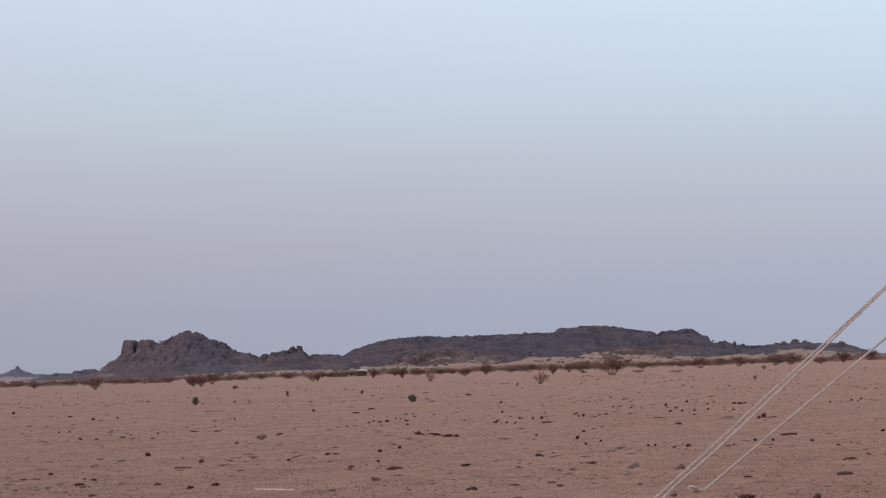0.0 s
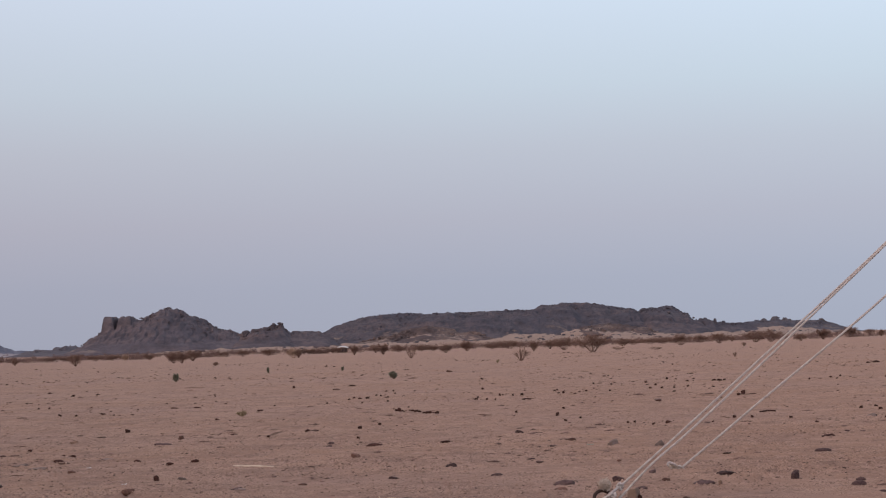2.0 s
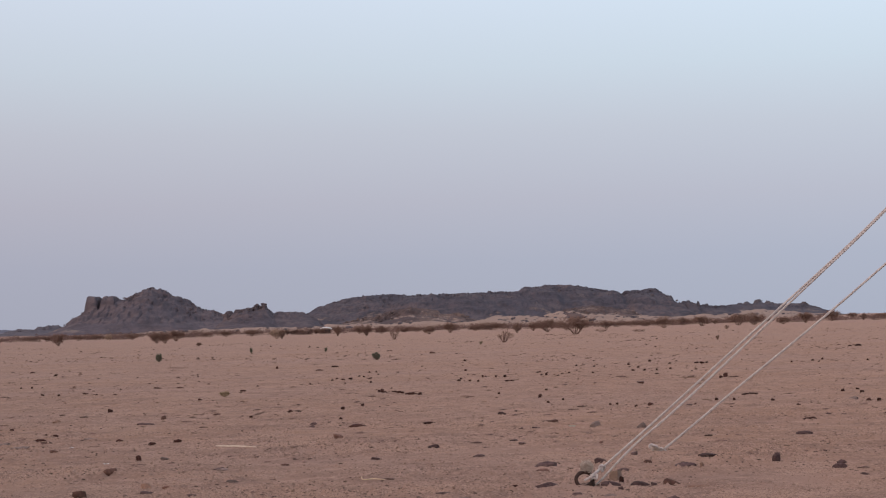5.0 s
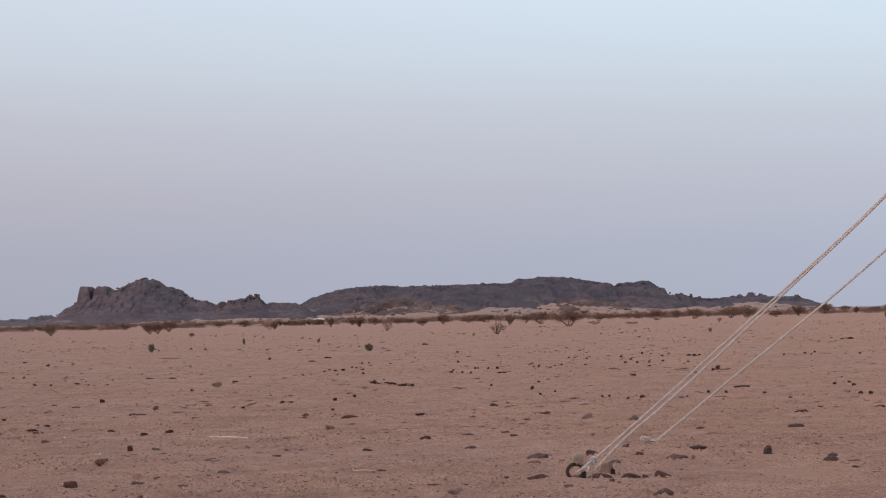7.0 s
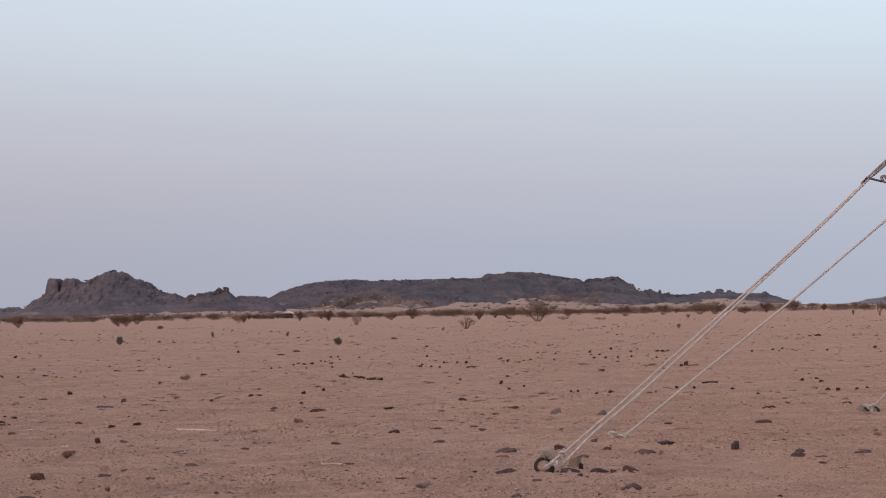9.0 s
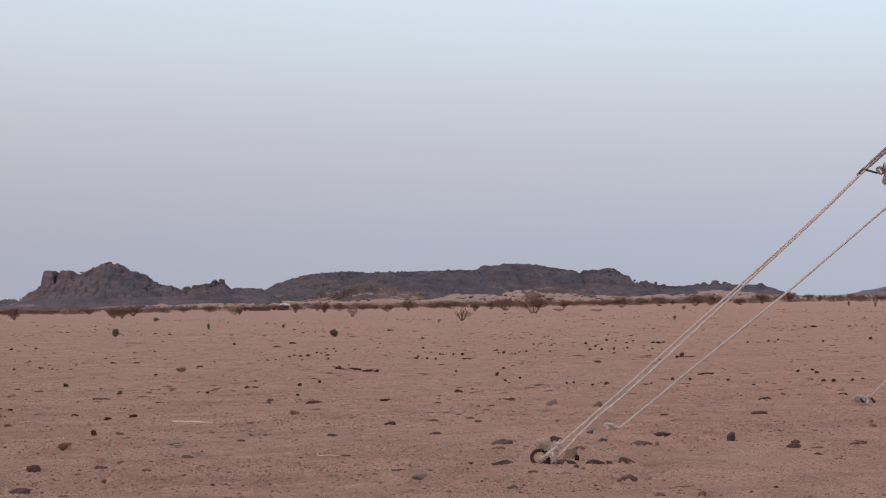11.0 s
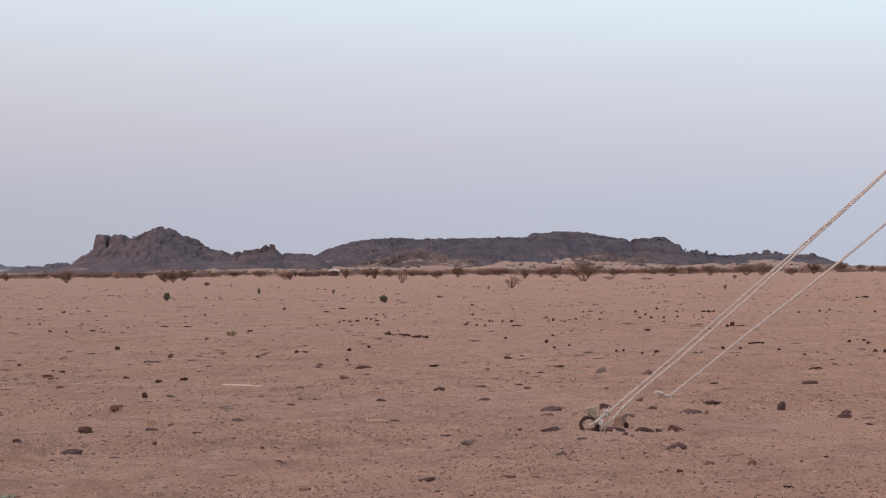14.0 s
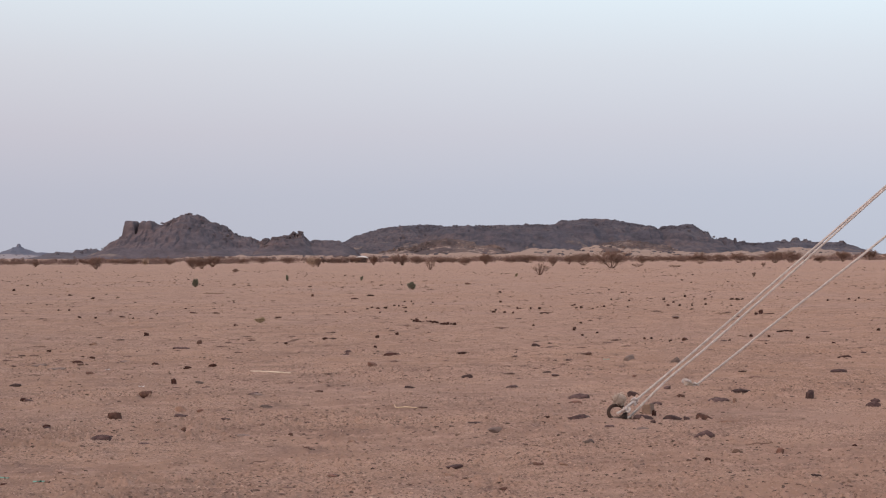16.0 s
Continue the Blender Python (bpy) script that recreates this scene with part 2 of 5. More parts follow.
M_STRAW = surface("dry_straw", [(0.62, 0.46, 0.31), (0.50, 0.36, 0.24)], [25.0], 0.9, 0)
M_PLASTIC = surface("green_plastic", [(0.15, 0.36, 0.28), (0.20, 0.42, 0.34)], [40.0], 0.5, 0)
M_WHITE = surface("white_cloth", [(0.72, 0.68, 0.66), (0.60, 0.56, 0.54)], [2.0], 0.8, 0)
# near-black colour for the shade below the shelter's roof
M_SHADE = surface("under_roof_shade", [(0.06, 0.045, 0.045), (0.09, 0.07, 0.065)], [2.0], 0.9, 0)
M_BARK = surface("thorn_bark", [(0.172, 0.100, 0.078), (0.215, 0.130, 0.102)], [6.0], 0.95, 0)
LEAF = {
    "thorn": surface("thorn_foliage", [(0.205, 0.116, 0.089), (0.165, 0.096, 0.076), (0.232, 0.135, 0.104)], [1.5, 6.0], 0.9, 0, vary="island", spread=(0.8, 1.2)),
    "stem": surface("sparse_foliage", [(0.15, 0.088, 0.066), (0.19, 0.115, 0.085)], [3.0], 0.9, 0, vary="island"),
    "scrub": surface("scrub_foliage", [(0.150, 0.089, 0.074), (0.120, 0.073, 0.063), (0.170, 0.102, 0.084)], [0.05, 0.4], 0.9, 0, vary="island", spread=(0.85, 1.15)),
    "pale": surface("dead_foliage", [(0.40, 0.28, 0.205), (0.30, 0.19, 0.14)], [2.0], 0.9, 0, vary="island"),
    "green": surface("green_foliage", [(0.128, 0.114, 0.080), (0.170, 0.150, 0.106)], [6.0], 0.8, 0, vary="island"),
    "dry": surface("dry_grass", [(0.30, 0.215, 0.14), (0.24, 0.175, 0.11)], [6.0], 0.9, 0, vary="island"),
    "dark": surface("dark_foliage", [(0.060, 0.044, 0.042), (0.085, 0.058, 0.05)], [2.0], 0.9, 0, vary="island"),
}


# ---- mesh helpers ----
def mesh_of(name, verts, faces, material, smooth=False):
    me = bpy.data.meshes.new(name)
    me.from_pydata(verts, [], faces)
    me.materials.append(material)
    if smooth:
        me.polygons.foreach_set("use_smooth", [True] * len(me.polygons))
    me.update()
    return me


def part(name, me, parent, label=""):
    ob = new(name, me)
    ob.parent = parent
    if label:
        ob["label"] = label
    return ob


class Shape:
    """Vertices and faces that grow piece by piece."""

    def __init__(self):
        self.v, self.f = [], []

    def tube(self, points, radii, sides=6, caps=True):
        first = len(self.v)
        points = [Vector(p) for p in points]
        side = None
        for i, p in enumerate(points):
            way = (points[min(i + 1, len(points) - 1)] - points[max(i - 1, 0)]).normalized()
            if side is None:
                side = way.orthogonal().normalized()
            side = (side - way * side.dot(way)).normalized()
            up = way.cross(side)
            for k in range(sides):
                a = 2 * math.pi * k / sides
                self.v.append(tuple(p + (side * math.cos(a) + up * math.sin(a)) * radii[i]))
        for i in range(len(points) - 1):
            for k in range(sides):
                a, b = first + i * sides + k, first + i * sides + (k + 1) % sides
                self.f.append((a, b, b + sides, a + sides))
        if caps:
            self.f.append(tuple(first + k for k in reversed(range(sides))))
            self.f.append(tuple(first + (len(points) - 1) * sides + k for k in range(sides)))
        return self

    def leaf(self, p, a, b):
        i = len(self.v)
        self.v += [tuple(p - a), tuple(p + b), tuple(p + a), tuple(p - b)]
        self.f += [(i, i + 1, i + 2), (i, i + 2, i + 3)]
        return self

    def lump(self, p, sx, sy, sz, rng):
        """A small angular clod of eight triangles or a few more."""
        i = len(self.v)
        n = rng.choice((4, 5, 5))
        turn = rng.uniform(0, 6.28)
        lean = rng.uniform(-0.3, 0.3)
        self.v.append((p[0] + sx * lean, p[1], p[2] + sz))
        for k in range(n):
            a = turn + 6.283 * (k + rng.uniform(-0.25, 0.25)) / n
            self.v.append((p[0] + math.cos(a) * sx, p[1] + math.sin(a) * sy, p[2] + sz * rng.uniform(0.05, 0.6)))
        for k in range(n):
            a = turn + 6.283 * k / n
            self.v.append((p[0] + math.cos(a) * sx * 0.9, p[1] + math.sin(a) * sy * 0.9, p[2] - sz * 0.4))
        for k in range(n):
            j = (k + 1) % n
            self.f.append((i, i + 1 + k, i + 1 + j))
            self.f.append((i + 1 + k, i + 1 + n + k, i + 1 + n + j, i + 1 + j))
        return self

    def slab(self, p, sx, sy, sz, rng):
        """A broken block: a box with every corner knocked about and a narrower top."""
        i, turn = len(self.v), rng.uniform(-0.6, 0.6)
        c, n = math.cos(turn), math.sin(turn)
        for z in (-0.6, 0.55, 1.0):
            for a, b in ((-1, -1), (1, -1), (1, 1), (-1, 1)):
                k = (0.62 if z == 1.0 else 1.0) * rng.uniform(0.75, 1.1)
                x, y = a * sx * k, b * sy * k
                self.v.append((p[0] + x * c - y * n, p[1] + x * n + y * c, p[2] + z * sz * (rng.uniform(0.8, 1.1) if z > 0 else 1)))
        for j in (0, 4):
            for k in range(4):
                m = (k + 1) % 4
                self.f.append((i + j + k, i + j + m, i + j + 4 + m, i + j + 4 + k))
        self.f += [(i + 8, i + 9, i + 10), (i + 8, i + 10, i + 11)]
        return self

    def mesh(self, name, material, smooth=False):
        return mesh_of(name, self.v, self.f, material, smooth)


# ---- ground: one sheet to the horizon ----
def ground_z(x, y):
    r = math.hypot(x, y)
    fade = min(1.0, max(0.0, (130 - r) / 90))
    if fade == 0.0 or r < 2:
        return 0.0
    return fade * (0.011 * noise.noise((x * 0.5, y * 0.5, 1.0)) + 0.006 * noise.noise((x * 2.1, y * 2.1, 5.0)))


def grain_z(x, y):
    """Smooth wind-swept patches, patches of crumbly clods, and low broken crusts."""
    lumpy = min(1.5, max(0.22, 0.55 + 1.1 * noise.noise((x * 0.8, y * 0.8, 2.0)) + 0.9 * noise.noise((x * 3.1, y * 3.1, 6.0))))
    clod = max(0.0, noise.noise((x * 19, y * 19, 3.0)) - 0.02) * 0.018 + max(0.0, noise.noise((x * 43, y * 43, 7.0)) - 0.02) * 0.027
    f = noise.noise((x * 2.3, y * 3.2, 9.0)) + 0.5 * noise.noise((x * 7.0, y * 9.0, 12.0)) - 0.26
    crust = 0.009 * min(1.0, max(0.0, f) * 5.0)
    swell = max(0.0, noise.noise((x * 1.3, y * 2.0, 4.0)) - 0.1) * 0.014 + 0.006 * noise.noise((x * 4.5, y * 4.5, 15.0))
    near = min(1.0, max(0.0, (40 - math.hypot(x, y)) / 22))
    return near * (swell + crust) - 0.003 + lumpy * clod


def top_z(x, y):
    """Height of the sheet with its clods."""
    fine = min(1.0, max(0.0, (62 - math.hypot(x, y)) / 30))
    return ground_z(x, y) + (fine * grain_z(x, y) if fine else 0.0)


def build_ground():
    wedge = 410
    angles = [-18 + 36 * k / (wedge - 1) for k in range(wedge)] + [18 + (324 * k / 54) for k in range(1, 54)]
    radii = [0.6, 1.5, 3.0, 4.4, 5.2]
    while radii[-1] < 4700:
        radii.append(radii[-1] * (1.0021 if radii[-1] < 16 else 1.004 if radii[-1] < 60 else 1.03))
    verts, faces = [(0, 0, 0)], []
    n = len(angles)
    trig = [(math.sin(radians(a)), math.cos(radians(a))) for a in angles]
    for r in radii:
        fine = min(1.0, max(0.0, (62 - r) / 30)) if r > 4 else 0.0
        for k, (s, c) in enumerate(trig):
            x, y = r * s, r * c
            verts.append((x, y, ground_z(x, y) + (fine * grain_z(x, y) if fine and k < wedge else 0)))
    for k in range(n):
        faces.append((0, 1 + (k + 1) % n, 1 + k))
    for i in range(len(radii) - 1):
        a = 1 + i * n
        for k in range(n):
            j = (k + 1) % n
            faces.append((a + k, a + j, a + n + j, a + n + k))
    ob = new("ground", mesh_of("ground", verts, faces, M_GROUND, True))
    return tagged(ob, "flat reddish-tan gravelly desert sand reaching the horizon", "ground", kind="structure")


build_ground()


# ---- hills: mounds (middle x, y, half widths left and right, half depth, height, flatness of the top) ----
def hill_height(x, y, mounds):
    z = -1.0
    for cx, cy, wl, wr, wd, h, p in mounds:
        u = (cx - x) / wl if x < cx else (x - cx) / wr
        v = abs(y - cy) / wd
        if u < 1 and v < 1:
            z = max(z, h * (1 - u**p) * (1 - v ** max(1.25, p * 0.6)))
    return z


def smooth_top(x, y, mounds):
    """Upright pillars keep their cut shape: less crag on them."""
    for cx, cy, wl, wr, wd, h, p in mounds:
        if p >= 6 and -wl < x - cx < wr and abs(y - cy) < wd:
            return 0.42
    return 1.0


def hill(label, mounds, step, rough, material, boulders=0, seed=1, crest_blocks=0.4, ribs=0.0):
    x0, x1 = min(m[0] - m[2] for m in mounds), max(m[0] + m[3] for m in mounds)
    y0, y1 = min(m[1] - m[4] for m in mounds), max(m[1] + m[4] * 0.35 for m in mounds)
    nx, ny = int((x1 - x0) / step) + 2, int((y1 - y0) / (step * 1.6)) + 2
    verts, keep, faces = [], [], []

    crest_y = mounds[0][1]
    for j in range(ny):
        y = y0 + j * step * 1.6
        for i in range(nx):
            x = x0 + i * step
            wx = x + rough * 0.7 * noise.noise((x * 0.15, y * 0.15, seed))
            z = hill_height(wx, y, mounds)
            if z > -0.5:
                amt = rough * min(1.0, 0.12 + max(z, 0) / 9) * smooth_top(x, y, mounds)
                d = noise.voronoi((x * 0.22, y * 0.13, z * 0.22 + seed))[0]
                gully = abs(noise.noise((x * 0.06, y * 0.018, seed))) * 2.2
                bend = 2.0 * noise.noise((x * 0.11, y * 0.11, seed + 9.0))
                block = noise.cell((x * 0.27 + bend, y * 0.16 - bend, seed)) + 0.6 * noise.cell((x * 0.55 - bend, y * 0.33 + bend, seed + 2.0))
                z += amt * (0.5 * (0.45 - d[0]) + 0.4 * noise.noise((x * 0.6, y * 0.4, z * 0.6)) + 0.27 * (block - 0.5))
                f = z / 4.4 + 0.7 * noise.noise((x * 0.035, y * 0.02, seed + 3.0))
                k = f - math.floor(f)
                z += (0.55 if amt > 0.5 * rough else 0.2) * min(1.0, max(z, 0) / 6) * 4.4 * (k * k * k * (10 - 15 * k + 6 * k * k) - k)
                if ribs:
                    rib = abs(noise.noise((x * 0.21 + 0.5 * noise.noise((x * 0.3, y * 0.1, 3.0)), y * 0.02, seed + 5.0)))
                    z -= ribs * max(0.0, 0.45 - 2.2 * rib) * min(1.0, max(0.0, z - 4.0) / 4)
                if y < crest_y - 6:
                    z += amt * (1.6 * (0.25 - gully) * 0.6 + 0.7 * noise.noise((x * 0.12, y * 0.07, z * 0.2 + seed)))
            verts.append((x, y, z))
            keep.append(z > -0.6)
    for j in range(ny - 1):
        for i in range(nx - 1):
            a = j * nx + i
            if keep[a] or keep[a + 1] or keep[a + nx] or keep[a + nx + 1]:
                faces.append((a, a + 1, a + nx + 1, a + nx))
    thing = new("rocky_hill")
    thing.location = ((x0 + x1) / 2, (y0 + y1) / 2, 0)
    shift = -Vector(thing.location)
    me = mesh_of("slope", verts, faces, material)
    me.transform(Matrix.Translation(shift))
    part("slope", me, thing)
    if boulders:
        rng, s = random.Random(seed), Shape()
        while boulders:
            m = rng.choices(mounds, [m[2] + m[3] for m in mounds])[0]
            x, y = m[0] + rng.uniform(-m[2], m[3]), m[1] + rng.gauss(-0.12, 0.2) * m[4]
            z = hill_height(x, y, mounds)
            if z < 1.5 or smooth_top(x, y, mounds) < 1:
                continue
            boulders -= 1
            b = rng.uniform(0.4, 1.0) * rough * rng.choice((0.4, 0.5, 0.8))
            s.slab((x, y, z - 0.35 * b - 0.25 * rough), b * rng.uniform(0.6, 1.3), b, b * rng.uniform(0.6, 1.2), rng)
        # broken blocks standing along the skyline
        for k in range(int((x1 - x0) * crest_blocks)):
            x = rng.uniform(x0, x1)
            z, y = max((hill_height(x, m[1], mounds), m[1]) for m in mounds)
            if z < 3 or smooth_top(x, y, mounds) < 1 or noise.noise((x * 0.09, seed, 0)) < 0.08:
                continue
            b = min(1.3, rough) * (0.3 + 0.75 * rng.random() ** 3)
            y -= rng.uniform(0, 3)
            s.slab((x, y, hill_height(x, y, mounds) - 0.55 * b), b * rng.uniform(0.7, 1.8), b, b * rng.uniform(0.7, 1.1), rng)
        me = s.mesh("boulders", material)
        me.transform(Matrix.Translation(shift))
        tagged(part("boulders", me, thing), kind="stuff")
    return tagged(thing, label, "hill")


FAR_PEAK = [
    (-629.9, 2600, 30.2, 35.2, 160, 17.5, 1.2),
    (-629.8, 2600, 5.9, 5.9, 24, 23.4, 2.2),
    (-592.2, 2600, 30.2, 20.1, 130, 8.9, 2),
    (-693.3, 2700, 26.1, 26.1, 130, 9.7, 2),
]
LOW_HILL = [
    (-271.7, 1350, 26.1, 19.6, 90, 7.4, 1.6),
    (-293.5, 1350, 20.0, 17.4, 80, 5.4, 1.5),
]
CLIFF_HILL = [
    (-128.8, 900, 50.8, 43.5, 80, 23.8, 1.2),
    (-144.0, 895, 34.4, 23.1, 60, 18.6, 1.9),
    (-158.3, 891, 3.3, 3.9, 13, 19.5, 14),
    (-149.7, 891, 4.0, 4.3, 13, 19.3, 16),
    (-142.4, 894, 6.3, 8.7, 24, 18.6, 4),
    (-154.3, 893, 1.4, 1.7, 9, 18.5, 4),
    (-116.6, 900, 8.7, 17.4, 60, 18.0, 2),
    (-99.2, 894, 23.1, 20.2, 60, 11.1, 1.5),
    (-137.0, 900, 7.3, 7.3, 40, 21.6, 2),
    (-119.0, 896, 3.5, 4.0, 20, 19.3, 3),
]
ROCK_KNOLL = [
    (-70.2, 800, 16.0, 15.5, 50, 10.5, 2.4),
    (-67.7, 794, 1.6, 1.3, 7, 12.2, 4),
    (-64.7, 796, 1.9, 1.9, 7, 12.6, 5),
    (-66.0, 797, 6.5, 6.5, 16, 11.3, 3),
    (-55.1, 806, 15.6, 18.2, 40, 8.1, 2.6),
    (-80.6, 796, 3.1, 3.1, 14, 9.4, 3),
    (-76.5, 796, 2.1, 2.6, 12, 9.8, 3),
    (-71.8, 798, 4.1, 3.1, 14, 10.7, 3),
]
LONG_RIDGE = [
    (-12.5, 1000, 48.4, 45.2, 85, 18.9, 2.4),
    (-27.0, 1000, 46.8, 29.0, 80, 17.4, 1.65),
    (21.4, 1000, 38.7, 38.7, 90, 18.1, 5),
    (47.2, 1000, 29.0, 41.9, 85, 18.5, 4),
    (81.1, 1000, 29.0, 74.2, 80, 21.5, 2.2),
    (74.2, 994, 18.0, 19.2, 60, 20.7, 4),
    (136.0, 988, 13.0, 22.0, 75, 17.6, 2.6),
    (130.5, 990, 14.0, 10.0, 70, 17.0, 4),
    (112.0, 994, 22.0, 22.0, 70, 17.2, 3),
    (158.8, 992, 4.5, 6.4, 30, 10.5, 4),
    (169.7, 1000, 19.4, 25.8, 40, 7.7, 2.6),
    (176.1, 996, 1.9, 2.2, 8, 7.6, 4),
    (171.3, 996, 1.6, 1.9, 8, 8.4, 4),
    (165.7, 994, 0.9, 0.9, 5, 10.4, 8),
    (-30.0, 955, 22.0, 26.0, 45, 6.5, 1.6),
]
RUBBLE = [
    (3.0, 926, 32.0, 30.0, 44, 10.5, 1.5),
    (-20.0, 918, 20.0, 24.0, 34, 6.0, 1.5),
    (26.0, 920, 18.0, 16.0, 34, 6.8, 1.5),
    (88.0, 914, 24.0, 20.0, 34, 7.6, 1.5),
    (100.0, 932, 28.0, 26.0, 40, 9.0, 1.5),
    (112.0, 922, 18.0, 18.0, 34, 6.0, 1.8),
]
TAIL_HILL = [
    (248.4, 1250, 44.4, 48.4, 90, 10.0, 2.6),
    (237.6, 1246, 5.6, 5.6, 40, 10.2, 2.4),
    (250.5, 1244, 4.0, 4.8, 18, 12.3, 4),
    (276.6, 1250, 18.1, 25.0, 70, 8.6, 2.4),
    (225.5, 1246, 11.3, 12.1, 30, 8.5, 3),
    (242.4, 1244, 3.2, 3.2, 14, 11.0, 4),
    (257.7, 1244, 3.6, 4.8, 18, 11.5, 3),
    (267.3, 1244, 4.8, 4.8, 16, 10.0, 3),
    (282.1, 1244, 4.8, 5.6, 18, 10.0, 3),
]
EAST_HILL = [
    (482.9, 1600, 15.5, 61.9, 120, 7.1, 2.4),
    (470.1, 1600, 6.2, 10.3, 40, 2.6, 1.8),
    (491.6, 1900, 36.8, 24.5, 40, -1.6, 2),
]
SAND_DRIFTS = [
    (66.0, 904, 32.0, 60.0, 24, 3.7, 4),
    (85.0, 906, 26.0, 22.0, 26, 5.6, 1.6),
    (53.1, 909, 17.6, 29.3, 26, 4.5, 2.2),
    (208.2, 1065, 37.8, 41.2, 60, 4.2, 2),
    (101.0, 905, 23.4, 46.7, 40, 3.8, 1.6),
    (162.9, 900, 31.9, 37.7, 26, 2.3, 2.2),
    (10.0, 866, 130.0, 120.0, 10, 2.0, 4),
    (-75.0, 738, 45.0, 60.0, 10, 1.25, 3),
    # added bank that stands in for the pale haze strip under the far peak
    (-610.0, 2440, 90.0, 70.0, 60, 6.0, 2.4),
]
hill("distant spire-topped hill on the horizon, haze put into its colour", FAR_PEAK, 1.6, 2.2, M_HAZE_ROCK, 0, 3)
hill("low rocky rise between two higher hills, slight haze in its colour", LOW_HILL, 1.0, 2.0, M_LOW_ROCK, 60, 4)
hill("dark rocky hill with a cliff of upright pillars", CLIFF_HILL, 0.55, 1.15, M_ROCK, 200, 5, 0.3, 2.4)
hill("low dark outcrop of stacked boulders", ROCK_KNOLL, 0.4, 1.2, M_KNOLL_ROCK, 260, 6)
hill("long dark flat-topped rocky ridge", LONG_RIDGE, 0.62, 1.1, M_RIDGE_ROCK, 380, 7, 0.4, 0.8)
hill("brown rubble slope with pale sandy gaps below the ridge", RUBBLE, 0.6, 1.5, M_RUBBLE, 420, 10, 0.15)
hill("low dark rocky hill tailing off from the ridge", TAIL_HILL, 0.8, 1.5, M_TAIL_ROCK, 200, 8, 0.5)
hill("low distant rocky rise behind the shrubs, haze put into its colour", EAST_HILL, 1.2, 2.0, M_HAZE_ROCK, 60, 9)


def sand_drift(m, seed, material=M_DRIFT):
    cx, cy, wl, wr, wd, h, p = m
    verts, faces, nx, ny = [], [], 90, 24
    for j in range(ny):
        for i in range(nx):
            x, y = cx - wl + (wl + wr) * i / (nx - 1), cy - wd + 2 * wd * j / (ny - 1)
            z = hill_height(x, y, [m])
            verts.append((x, y, max(z, -0.3) + min(1.0, max(z, 0)) * (1.3 * noise.noise((x * 0.06, y * 0.06, seed)) + 0.9 * noise.noise((x * 0.3, y * 0.2, seed))) - 0.25))
    for j in range(ny - 1):
        for i in range(nx - 1):
            a = j * nx + i
            faces.append((a, a + 1, a + nx + 1, a + nx))
    ob = new("sand_drift", mesh_of("sand_drift", verts, faces, material, True))
    rng, s = random.Random(seed), Shape()
    for k in range(90):
        x, y = cx + rng.uniform(-wl, wr) * 0.9, cy + rng.uniform(-0.7, 0.2) * wd
        z, b = hill_height(x, y, [m]), rng.uniform(0.3, 1.0) * rng.choice((0.3, 0.4, 0.6, 1.0))
        if z > 0.3 * h:
            s.slab((x, y, z - 0.35), b * rng.uniform(0.8, 1.6), b, b * 0.8, rng)
    tagged(part("rocks", s.mesh("rocks", M_RIDGE_ROCK), ob, "dark rocks lying on the drift"), kind="stuff")
    tagged(ob, "pale wind-blown sand banked against the dark ridge", "sand drift", "sand drifts", "structure")


for k, m in enumerate(SAND_DRIFTS):
    sand_drift(m, k + 20, M_HAZY_SAND if m[1] > 2000 else M_DRIFT)


# ---- guy ropes and their stakes ----
def rope_points(points, step=0.006):
    """Even points along a smooth line through the given ones."""
    out = []
    ps = [Vector(p) for p in points]
    for a in range(len(ps) - 1):
        p0, p1, p2, p3 = ps[max(a - 1, 0)], ps[a], ps[a + 1], ps[min(a + 2, len(ps) - 1)]
        n = max(2, int((p2 - p1).length / step))
        for k in range(n):
            t = k / n
            out.append(0.5 * ((2 * p1) + (p2 - p0) * t + (2 * p0 - 5 * p1 + 4 * p2 - p3) * t * t + (3 * p1 - p0 - 3 * p2 + p3) * t**3))
    return out + [ps[-1]]


def laid_rope(points, radius, pitch, sides=8, step=0.006):
    """Three plies twisted round each other."""
    s, ps = Shape(), rope_points(points, step)
    for ply in range(3):
        way_points, side, run = [], None, 0.0
        for i, p in enumerate(ps):
            way = (ps[min(i + 1, len(ps) - 1)] - ps[max(i - 1, 0)]).normalized()
            side = way.orthogonal().normalized() if side is None else (side - way * side.dot(way)).normalized()
            run += (p - ps[i - 1]).length if i else 0
            a = 2 * math.pi * (run / pitch + ply / 3)
            way_points.append(p + (side * math.cos(a) + way.cross(side) * math.sin(a)) * radius * 0.42)
        s.tube(way_points, [radius * 0.62] * len(way_points), sides)
    return s


def fray(middle, size, count, seed):
    """Puffed ball of loose curling fibres at an unlaid rope end."""
    s, rng, middle = Shape(), random.Random(seed), Vector(middle)
    for k in range(count):
        way = Vector((rng.gauss(0, 1), rng.gauss(0, 1), rng.gauss(0.2, 0.8))).normalized()
        line = [middle + way * size * rng.uniform(0.0, 0.40)]
        reach = size * rng.choice((0.5, 0.55, 0.6, 0.75)) * (1 + 0.35 * noise.noise(way * 2.2 + Vector((seed, 0, 0))))
        for j in range(5):
            way = (way + Vector((rng.gauss(0, 0.8), rng.gauss(0, 0.8), rng.gauss(0, 0.8)))).normalized()
            q = line[-1] + way * size * 0.11
            if (q - middle).length > reach:
                q = middle + (q - middle).normalized() * reach
            q.z = max(q.z, 0.006)
            line.append(q)
        s.tube(line, [size * 0.020] * 6, 3, False)
    return s


